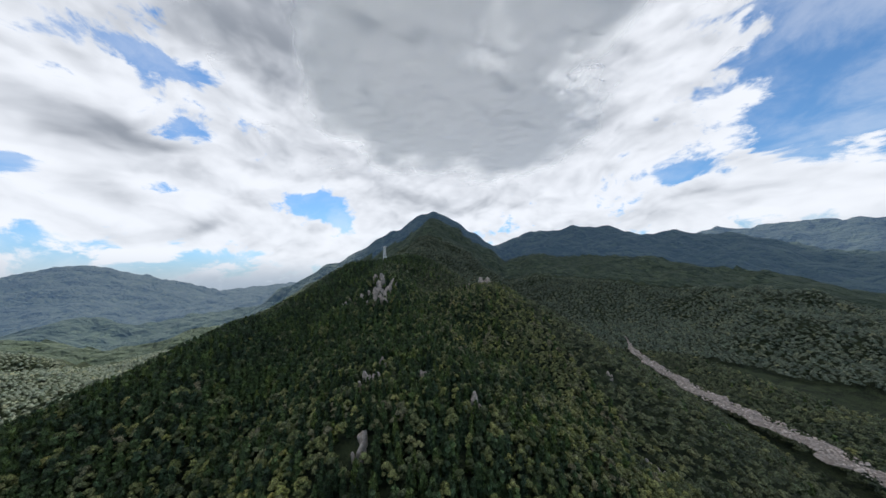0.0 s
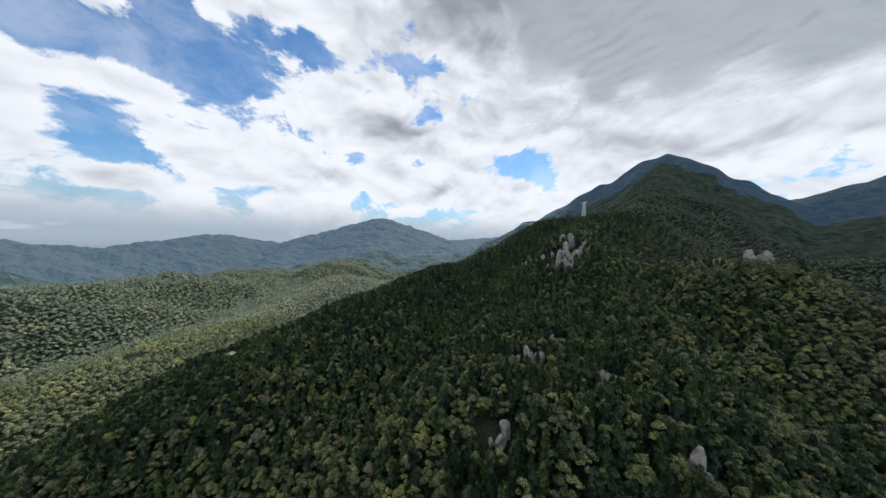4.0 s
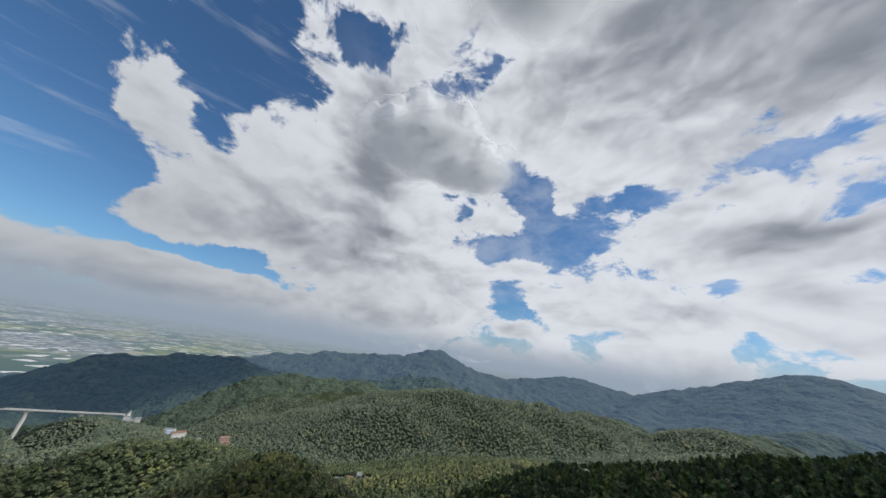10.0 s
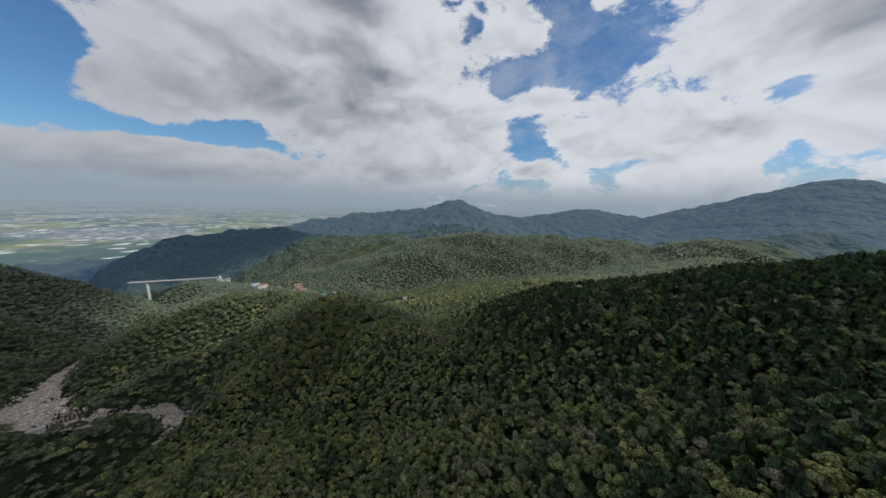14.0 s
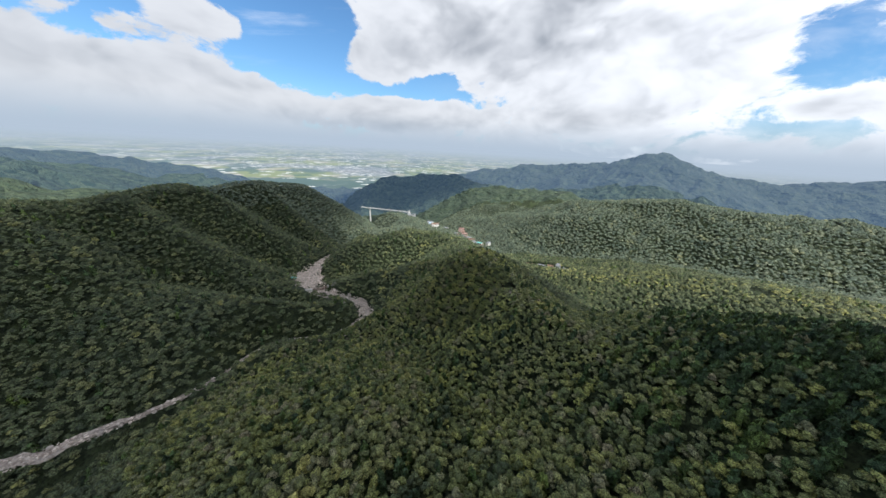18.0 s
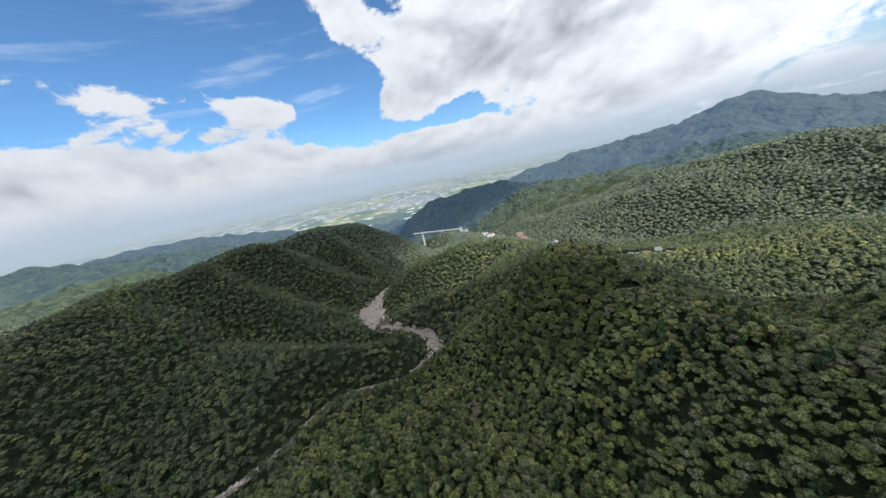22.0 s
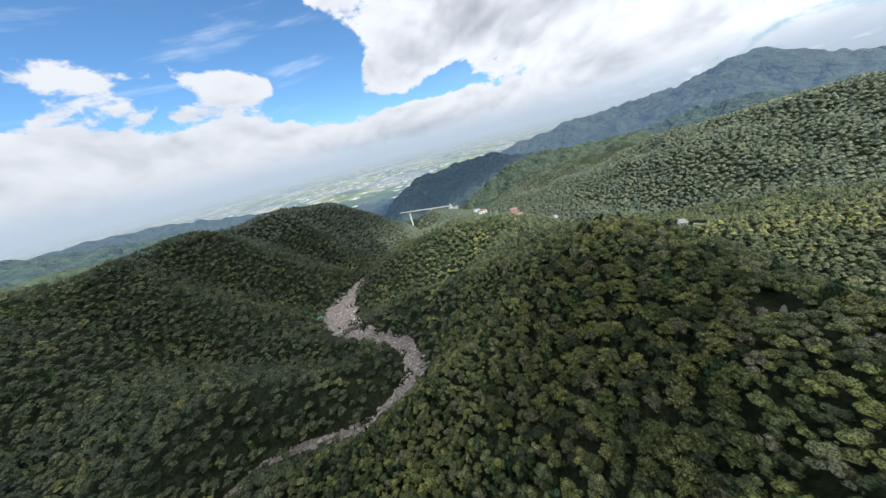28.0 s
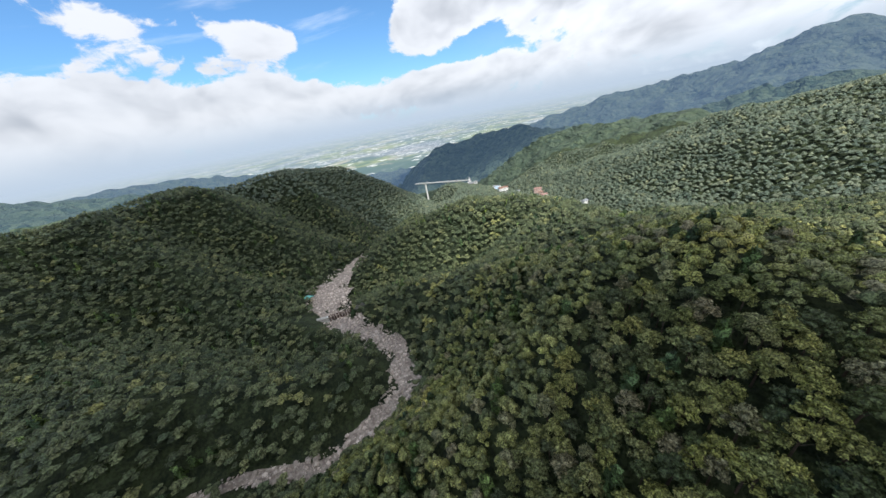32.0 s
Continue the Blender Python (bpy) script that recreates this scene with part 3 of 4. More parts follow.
def foliage(name, per_object, tones, gloss=0.4, lo=0.4, hi=1.7, grain=3.0, deep=0.30, high=1.95):
    """Leaves: the tone differs from tree to tree and a little from leaf to leaf."""
    m = bpy.data.materials.new(name)
    m.use_nodes = True
    g = Graph(m.node_tree)
    if per_object:
        pick = g.add("ShaderNodeObjectInfo").outputs["Random"]
    else:
        pick = g.add("ShaderNodeAttribute", attribute_name="tone").outputs["Fac"]
    ramp = g.add("ShaderNodeValToRGB", {0: pick})
    el = ramp.color_ramp.elements
    el[0].position, el[0].color = tones[0][0], col(*tones[0][1])
    el[1].position, el[1].color = tones[-1][0], col(*tones[-1][1])
    for pos, c in tones[1:-1]:
        e = el.new(pos)
        e.color = col(*c)
    p = g.add("ShaderNodeNewGeometry")
    leaf = p.outputs["Random Per Island"]
    area = g.step(g.noise(p.outputs["Position"], 0.03, 4.0), 0.35, 0.65)
    base = g.mix(g.op("MULTIPLY", area, 0.35), ramp.outputs[0], col(*tones[len(tones) // 2][1]))
    hue = g.add("ShaderNodeHueSaturation", {"Hue": 0.5, "Saturation": 1.0, "Value": g.add("ShaderNodeMapRange", {0: leaf, 3: lo, 4: hi}), "Color": base})
    spray = g.noise(p.outputs["Position"], grain, 3.0, 0.6)
    hue = g.add("ShaderNodeHueSaturation", {"Hue": 0.494, "Saturation": 0.96, "Value": g.step(spray, 0.38, 0.64, deep, high), "Color": hue.outputs[0]})
    clumps = g.add("ShaderNodeBump", {"Height": spray, "Strength": 0.8, "Distance": min(0.9, 1.1 / grain)})
    d = g.add("ShaderNodeBsdfPrincipled", {"Base Color": hue, "Normal": clumps, "Roughness": 0.5, "IOR": 1.45, "Specular IOR Level": gloss})
    t = g.add("ShaderNodeBsdfTranslucent", {0: g.mix(0.5, hue.outputs[0], col(0.13, 0.16, 0.03))})
    g.add("ShaderNodeOutputMaterial", {0: g.add("ShaderNodeMixShader", {0: 0.2, 1: d, 2: t})})
    return m


BROAD = [(0.0, (0.034, 0.054, 0.026)), (0.25, (0.080, 0.106, 0.036)), (0.5, (0.134, 0.158, 0.046)), (0.68, (0.205, 0.222, 0.054)), (0.78, (0.156, 0.168, 0.082)), (0.85, (0.175, 0.156, 0.092)), (0.91, (0.142, 0.168, 0.056)), (1.0, (0.29, 0.28, 0.07))]
DARK = [(0.0, (0.022, 0.042, 0.026)), (0.5, (0.040, 0.072, 0.032)), (0.8, (0.072, 0.118, 0.034)), (1.0, (0.12, 0.165, 0.036))]
# Leaf tones of the far slopes, with bluish haze put into the base colour.
HAZY_HILL = [(0.0, (0.055, 0.082, 0.064)), (0.3, (0.094, 0.126, 0.090)), (0.6, (0.130, 0.160, 0.110)), (0.85, (0.166, 0.188, 0.118)), (1.0, (0.23, 0.24, 0.12))]
LEAF_HILL = foliage("hazy_hillside_leaves", False, HAZY_HILL, 0.18, 0.8, 1.25, 0.7, 0.55, 1.5)
SLOPE = [(0.0, (0.034, 0.052, 0.030)), (0.3, (0.062, 0.084, 0.040)), (0.6, (0.094, 0.116, 0.052)), (0.8, (0.126, 0.142, 0.064)), (1.0, (0.22, 0.225, 0.065))]
LEAF_MIDDLE = foliage("slope_leaves", False, SLOPE, 0.3, 0.7, 1.35, 1.3, 0.42, 1.75)
LEAF_TREE, LEAF_WOOD = foliage("broad_leaves", True, BROAD, 0.3, 0.7, 1.4, 3.6), foliage("canopy_leaves", False, BROAD, 0.3, 0.7, 1.4)
NEEDLE_TREE, NEEDLE_WOOD = foliage("conifer_needles", True, DARK, 0.25), foliage("conifer_canopy", False, DARK, 0.25)

ICO = bmesh.new()
bmesh.ops.create_icosphere(ICO, subdivisions=1, radius=1.0)
ICO_V, ICO_F = np.array([v.co[:] for v in ICO.verts]), np.array([[v.index for v in f.verts] for f in ICO.faces])
DOME_F = ICO_F[ICO_V[ICO_F].mean(1)[:, 2] > -0.6]
ICO.free()


def leaf_cards(rng, centres, ways, size):
    """Square leaf clumps as pairs of triangles, facing roughly along ways."""
    n = len(centres)
    w = ways + rng.normal(0, 0.55, (n, 3))
    w /= np.linalg.norm(w, axis=1, keepdims=True)
    a = np.cross(w, rng.normal(0, 1, (n, 3)))
    a /= np.linalg.norm(a, axis=1, keepdims=True)
    b = np.cross(w, a)
    s = size * rng.uniform(0.6, 1.3, (n, 1))
    v = np.stack([centres - a * s - b * s * 0.7, centres + a * s * 0.8 - b * s, centres + a * s + b * s * 0.8, centres - a * s * 0.7 + b * s + w * s * 0.3], 1)
    f = np.arange(4 * n).reshape(n, 4)
    return v.reshape(-1, 3), np.concatenate([f[:, [0, 1, 2]], f[:, [0, 2, 3]]])


OCT_V = np.array([(1, 0, 0), (0, 1, 0), (-1, 0, 0), (0, -1, 0), (0, 0, 1), (0, 0, -1)], float)
OCT_F = np.array([(0, 1, 4), (1, 2, 4), (2, 3, 4), (3, 0, 4), (1, 0, 5), (2, 1, 5), (3, 2, 5), (0, 3, 5)])


def fan(k, turn, r, z):
    return [(r * math.cos(turn + i * 6.2832 / k), r * math.sin(turn + i * 6.2832 / k), z) for i in range(k)]


DOME_V = np.array(fan(5, 0, 1.0, -0.35) + fan(5, 0.63, 0.74, 0.45) + [(0, 0, 0.95)])
DOME5_F = np.array([f for i in range(5) for f in ((i, (i + 1) % 5, 5 + i), (5 + i, (i + 1) % 5, 5 + (i + 1) % 5), (5 + i, 5 + (i + 1) % 5, 10))])
CAP_V = np.array(fan(5, 0, 1.0, -0.3) + [(0, 0, 0.8)])
CAP_F = np.array([(i, (i + 1) % 5, 5) for i in range(5)])
HEARTS = {"fine": (ICO_V, DOME_F), "dome": (DOME_V, DOME5_F), "cap": (CAP_V, CAP_F)}


def broad_crown(seed, lobes, cards, size, radius, wide=2.0, heart="dome"):
    """Leaf masses spread over a dome, each a dark heart with leaf clumps round it."""
    rng = np.random.RandomState(seed)
    heart_v, heart_f = HEARTS[heart]
    vs, fs, n = [], [], 0
    for k in range(lobes):
        s = math.sqrt((k + 0.3) / lobes)
        a = 2.4 * k + rng.uniform(-0.4, 0.4)
        out = wide * s
        c = np.array([out * math.cos(a), out * math.sin(a), 7.0 - 2.4 * s * s + rng.uniform(-0.5, 0.5)])
        r = np.array([1.0, 1.0, 0.8]) * radius * rng.uniform(0.75, 1.25)
        turn = rng.uniform(0, 6.283)
        v = heart_v * rng.uniform(0.85, 1.15, (len(heart_v), 1))
        v = np.stack([v[:, 0] * math.cos(turn) - v[:, 1] * math.sin(turn), v[:, 0] * math.sin(turn) + v[:, 1] * math.cos(turn), v[:, 2]], -1)
        vs.append(v * r * (0.8 if heart == "fine" else 1.0) + c), fs.append(heart_f + n)
        n += len(v)
        w = rng.normal(0, 1, (cards, 3))
        w[:, 2] = np.abs(w[:, 2]) * 0.9 - 0.2
        w /= np.linalg.norm(w, axis=1, keepdims=True)
        v, f = leaf_cards(rng, c + w * r * rng.uniform(0.8, 1.2, (cards, 1)), w, size)
        vs.append(v), fs.append(f + n)
        n += len(v)
    return np.concatenate(vs), np.concatenate(fs)


def cone_crown(seed, tiers, per, size):
    rng = np.random.RandomState(seed)
    ring = np.array([[math.cos(a), math.sin(a), 0] for a in np.arange(7) * 6.283 / 7])
    v0 = np.concatenate([ring * 1.35 + [0, 0, 1.4], [[0, 0, 10.2]]])
    vs, fs, n = [v0], [np.array([[k, (k + 1) % 7, 7] for k in range(7)])], 8
    for k in range(tiers):
        s = k / tiers
        rad, z = 1.95 * (1 - s) ** 0.8 + 0.15, 1.5 + 8.6 * s
        a = rng.uniform(0, 6.283, per)
        w = np.stack([np.cos(a), np.sin(a), np.full(per, 0.45)], -1)
        c = np.stack([np.cos(a) * rad * 0.85, np.sin(a) * rad * 0.85, z + rng.uniform(-0.4, 0.4, per)], -1)
        v, f = leaf_cards(rng, c, w, size * (1.1 - 0.5 * s))
        vs.append(v), fs.append(f + n)
        n += len(v)
    return np.concatenate(vs), np.concatenate(fs)


# ---- where trees stand ----
hx0, hy0, hstep = -1140.0, -1140.0, 5.0
hx, hy = np.meshgrid(np.arange(hx0, 1141, hstep), np.arange(hy0, 1261, hstep))
raster = land(hx, hy) - TREE


def floor_at(x, y):
    i, j = (np.asarray(x) - hx0) / hstep, (np.asarray(y) - hy0) / hstep
    i0, j0 = np.clip(i.astype(int), 0, raster.shape[1] - 2), np.clip(j.astype(int), 0, raster.shape[0] - 2)
    u, v = i - i0, j - j0
    return (raster[j0, i0] * (1 - u) + raster[j0, i0 + 1] * u) * (1 - v) + (raster[j0 + 1, i0] * (1 - u) + raster[j0 + 1, i0 + 1] * u) * v


def ground_z(x, y):
    return float(floor_at(np.array([float(x)]), np.array([float(y)]))[0])


# half widths of the open stream bed at the nodes of STREAM, in the plan's units
BED = [0.1, 0.1, 0.2, 3.5, 6, 5.5, 1.6, 1.2, 2.3, 2.6, 1.5, 1.2, 1.2, 2.8, 6, 4.5, 5, 9, 12, 7, 2.5, 2, 2, 2, 2, 2]


def bed_edge(x, y):
    """Distance to the edge of the stream bed in metres, negative inside."""
    x, y = x / PLAN, y / PLAN
    best = np.full(np.shape(x), 1e9)
    for (ax, ay, _), (bx, by, _), wa, wb in zip(STREAM, STREAM[1:], BED, BED[1:]):
        dx, dy = bx - ax, by - ay
        s = np.clip(((x - ax) * dx + (y - ay) * dy) / (dx * dx + dy * dy), 0, 1)
        best = np.minimum(best, np.hypot(x - ax - s * dx, y - ay - s * dy) - (wa + s * (wb - wa)))
    return best * PLAN


# clearings: x, y, radius in the plan's units
OPEN = [(-75, 366, 15), (-58, 366, 10), (-95, 368, 12), (-210, 121, 11), (-200, 112, 7), (-241, 118, 5), (-215, 106, 8), (-212, 114, 7), (60, 116, 2.5), (-39, 138, 2.0), (104, 346, 9)]
CRAGS = [  # x, y, radius along and across the slope, boulders, size, label
    (160, 6, 13, 8, 30, 4.6, "tall cluster of grey granite pinnacles on the spur"),
    (163, 26, 3, 2, 5, 3.4, "pale granite knobs on the spur crest"),
    (177, -79, 6, 4, 9, 5.5, "pale granite crag on the shoulder of the spur"),
    (184, -64, 2, 2, 3, 4.4, "rounded pale granite block on the shoulder"),
    (83, -4, 2.4, 1.6, 6, 2.9, "small pale granite boulders among trees"),
    (63.5, -15, 1.5, 1.1, 4, 3.3, "upright pale granite block among trees"),
    (84, 15, 4.2, 1.6, 8, 3.0, "weathered granite slab among trees"),
    (58, 18, 2.6, 2.0, 7, 2.9, "low granite ledge among trees"),
    (96, 9, 1.0, 1.0, 2, 2.6, "small granite block among trees"),
    (90, -20, 1.0, 1.0, 2, 2.4, "small pale boulder among trees"),
    (101, -108, 1.6, 1.2, 3, 2.8, "lone pale boulder on the wooded flank"),
    (50, -90, 4, 3, 12, 3.2, "pile of rounded pale boulders above the stream"),
    (38, -97, 5, 3, 14, 2.5, "broken pale boulders above the stream"),
    (66, -84, 5, 2, 12, 2.2, "strip of bare pale rock on the slope"),
    (-39, 138, 2.2, 1.2, 6, 1.3, "brown bare rocky scar on the knoll"),
    (23, 62, 0.8, 0.8, 2, 2.2, "grey boulder poking out of the forest"),
]


def spots(x0, y0, x1, y1, gap, seed):
    """Tree places in a rectangle of the plan, in metres."""
    rng = np.random.RandomState(seed)
    x, y = np.meshgrid(np.arange(x0 * PLAN, x1 * PLAN, gap), np.arange(y0 * PLAN, y1 * PLAN, gap))
    x = (x + rng.uniform(-0.45, 0.45, x.shape) * gap).ravel()
    y = (y + rng.uniform(-0.45, 0.45, y.shape) * gap).ravel()
    ok = bed_edge(x, y) > 1.0 + 2.6 * np.minimum(waves(x, y, 26, 77), 0.25)
    for cx, cy, r in OPEN + [(c[0], c[1], (c[2] + c[3]) / 2 + (1.6 if c[4] < 20 else -2.0)) for c in CRAGS] + [(h[0], h[1], 7) for h in HOTELS]:
        ok &= np.hypot(x - cx * PLAN, y - cy * PLAN) > r * PLAN
    return x[ok], y[ok]


# hill tops and slopes that look on to one another: woods hidden from all of them are left out
LOOKOUTS = [(-12, 15, 17), (4, 7, 15), (0, 0, 0), (8, 7, 9), (-5, 30, -2), (-25, 45, -12), (-50, 77, -22), (-70, 100, -30)]


def in_sight(x, y):
    top = floor_at(x, y) + TREE
    seen = np.zeros(len(x), bool)
    for lx, ly, lz in LOOKOUTS:
        clear = np.ones(len(x), bool)
        for s in np.linspace(0.04, 0.97, 34):
            px, py = lx * PLAN + (x - lx * PLAN) * s, ly * PLAN + (y - ly * PLAN) * s
            clear &= floor_at(px, py) + TREE - 4.5 < lz * PLAN + (top + 5 - lz * PLAN) * s
        seen |= clear
    return seen


def conifer_share(x, y):
    """Cypress stands: along the spur and its north side."""
    x, y = x / PLAN, y / PLAN
    d, _ = along(SPUR_CREST, x, y)
    d2, _ = along(SPUR_NOSE[:5], x, y)
    return np.clip(0.85 - d / 70, 0, 0.8) + np.clip(0.75 - d2 / 110, 0, 0.6) + 0.04 + 0.12 * (waves(x, y, 40, 8) > 0.7)


def forest(name, label, x, y, crowns, material, seed, size=(0.85, 1.3)):
    """Many trees joined: crowns turned, sized and toned at random."""
    rng = np.random.RandomState(seed)
    n = len(x)
    z = floor_at(x, y)
    which, turn, s = rng.randint(0, len(crowns), n), rng.uniform(0, 6.283, n), rng.uniform(size[0], size[1], n)
    tone = np.clip(rng.uniform(0, 1, n) * 0.75 + 0.25 * (0.5 + 0.5 * waves(x, y, 60, seed)), 0, 1)
    # Sunlit patches put into the leaf tone: yellower, lighter trees in valley and knoll.
    dv, _ = along(VALLEY[:4], x / PLAN, y / PLAN)
    sun_patch = np.exp(-(dv / 26) ** 2) + np.exp(-(((x / PLAN + 152) ** 2 + (y / PLAN - 145) ** 2) / 200))
    tone = np.clip(tone + 0.32 * sun_patch * rng.uniform(0.3, 1.3, n), 0, 1)
    cos, fac, ton, off = [], [], [], 0
    for k, (v, f) in enumerate(crowns):
        m = np.where(which == k)[0]
        if not len(m):
            continue
        c, d = np.cos(turn[m])[:, None], np.sin(turn[m])[:, None]
        px = (v[:, 0] * c - v[:, 1] * d) * s[m][:, None] + x[m][:, None]
        py = (v[:, 0] * d + v[:, 1] * c) * s[m][:, None] + y[m][:, None]
        pz = v[:, 2] * s[m][:, None] + z[m][:, None] + 6.2 * (1 - s[m][:, None])
        cos.append(np.stack([px, py, pz], -1).reshape(-1, 3))
        fac.append((f[None] + (off + np.arange(len(m)) * len(v))[:, None, None]).reshape(-1, 3))
        ton.append(np.repeat(tone[m], len(v)))
        off += len(m) * len(v)
    me = mesh_from(name, np.concatenate(cos), np.concatenate(fac), material)
    me.attributes.new("tone", "FLOAT", "POINT").data.foreach_set("value", np.concatenate(ton).astype(np.float32))
    return tagged(new(name, me), label, "trees", kind="stuff")


FINE = [broad_crown(s, 14, 20, 0.22, 0.75, 2.0, "fine") for s in (11, 12, 13, 14, 15)]
NEAR = [broad_crown(s, 6, 4, 0.28, 0.95, 1.7) for s in (21, 22, 23, 24, 25, 26)]
MIDDLE = [broad_crown(s, 4, 2, 0.45, 1.55, 1.8, "cap") for s in (31, 32, 33, 34, 35)]
FAR = [broad_crown(s, 2, 1, 0.8, 2.0, 1.4, "cap") for s in (41, 42, 43, 44)]
FINE_CONE, NEAR_CONE, MIDDLE_CONE = [cone_crown(s, 11, 13, 0.55) for s in (51, 52, 53)], [cone_crown(s, 7, 8, 0.8) for s in (54, 55)], [cone_crown(s, 4, 5, 1.1) for s in (56, 57)]


def in_box(x, y, x0, y0, x1, y1):
    return (x > x0 * PLAN) & (x < x1 * PLAN) & (y > y0 * PLAN) & (y < y1 * PLAN)


def plant():
    # the trees that the flight passes nearest stand singly
    singles, crests = (-84, 106, -42, 150), (46, -12, 96, 30)
    x, y = spots(-125, 5, 195, 175, 3.5, 1)
    x2, y2 = spots(15, -90, 195, 5, 3.7, 2)
    x, y = np.concatenate([x, x2]), np.concatenate([y, y2])
    keep = in_sight(x, y) | in_box(x, y, -110, 60, 20, 165)
    x, y = x[keep], y[keep]
    rng = np.random.RandomState(5)
    cone = rng.uniform(0, 1, len(x)) < conifer_share(x, y)
    one = in_box(x, y, *singles) & ~cone
    two = in_box(x, y, *crests) & cone
    one &= np.cumsum(one) <= 300
    two &= np.cumsum(two) <= 150
    forest("broadleaf_forest", "dense green broadleaf forest on the spur", x[~cone & ~one], y[~cone & ~one], NEAR, LEAF_WOOD, 3, (0.85, 1.35))
    forest("conifer_forest", "dark green cypress trees on the spur", x[cone & ~two], y[cone & ~two], NEAR_CONE, NEEDLE_WOOD, 4, (0.9, 1.35))
    for chosen, crowns, leaf, name, label, low in ((one, FINE, LEAF_TREE, "broadleaf_tree", "green broadleaf tree with a lumpy crown in the forest", 4.6),
                                                   (two, FINE_CONE, NEEDLE_TREE, "conifer_tree", "dark green pointed cypress tree on the steep spur", 3.0)):
        meshes = [mesh_from("crown", v, f, leaf, smooth=False) for v, f in crowns]
        bm = rod(bmesh.new(), (0, 0, -0.8), (0.1, 0, low * 0.6), 0.24, 0.17, 6)
        rod(bm, (0.1, 0, low * 0.6), (0, 0.1, low + 1.2), 0.17, 0.08, 6)
        for k in range(4):
            a = k * 1.7
            rod(bm, (0.1, 0, low * (0.6 + 0.08 * k)), (1.3 * math.cos(a), 1.3 * math.sin(a), low + 0.5), 0.08, 0.03, 5)
        trunk = finish(bm, "trunk", BARK)
        for k, (px, py) in enumerate(zip(x[chosen], y[chosen])):
            s = rng.uniform(0.72, 1.2)
            t = thing(name, px, py, ground_z(px, py), rng.uniform(0, 360), label, "tree", "trees of the forest")
            t.scale = (s, s, rng.uniform(0.88, 1.15))
            part("trunk", trunk, t)
            part("crown", meshes[k % len(meshes)], t)
    # middle distance
    x, y = spots(-470, -300, 430, 480, 5.2, 6)
    r = np.hypot(x / PLAN + 20, y / PLAN - 40)
    ok = (r < 400) & ~in_box(x, y, -125, 5, 195, 175) & ~in_box(x, y, 15, -90, 195, 5)
    x, y = x[ok], y[ok]
    ok = in_sight(x, y)
    x, y = x[ok], y[ok]
    cone = rng.uniform(0, 1, len(x)) < conifer_share(x, y) * 0.9
    forest("hillside_forest", "green broadleaf forest covering the hills round the stream", x[~cone], y[~cone], MIDDLE, LEAF_MIDDLE, 7, (0.8, 1.4))
    forest("ridge_conifers", "dark conifers among the broadleaf forest", x[cone], y[cone], MIDDLE_CONE, NEEDLE_WOOD, 8, (0.75, 1.15))
    # far slopes
    x, y = spots(-740, -700, 740, 820, 6.4, 9)
    r, az = np.hypot(x / PLAN + 20, y / PLAN - 40), np.degrees(np.arctan2(x, y))
    ok = (r >= 400) & (np.hypot(x + 90, y - 180) < TREES_TO + 40) & (az > -130) & (az < 170)
    x, y = x[ok], y[ok]
    ok = in_sight(x, y)
    x, y = x[ok], y[ok]
    forest("far_slope_forest", "hazy green forest on the far valley slopes", x, y, FAR, LEAF_HILL, 10, (1.05, 1.7))


# ---- buildings of the valley: x, y in the plan, turn, width, depth, storeys, wall, roof ----
PLASTER, BEIGE, PINK = plain_mat("white_plaster", (0.66, 0.65, 0.62), 0.85, 0, 0.1), plain_mat("beige_plaster", (0.50, 0.45, 0.37), 0.85, 0, 0.12), plain_mat("pinkish_plaster", (0.50, 0.36, 0.31), 0.85, 0, 0.12)
GREY_ROOF, BLUE_ROOF, TEAL_ROOF, RED_ROOF, BROWN_ROOF = (plain_mat("grey_roof", (0.22, 0.23, 0.24), 0.7), plain_mat("blue_grey_roof", (0.33, 0.42, 0.52), 0.5),
                                                         plain_mat("teal_roof", (0.16, 0.42, 0.38), 0.5), plain_mat("red_roof", (0.27, 0.16, 0.135), 0.8), plain_mat("brown_roof", (0.20, 0.12, 0.09), 0.7))
PANE = plain_mat("window_glass", (0.03, 0.04, 0.05), 0.15, 0, 0.2)
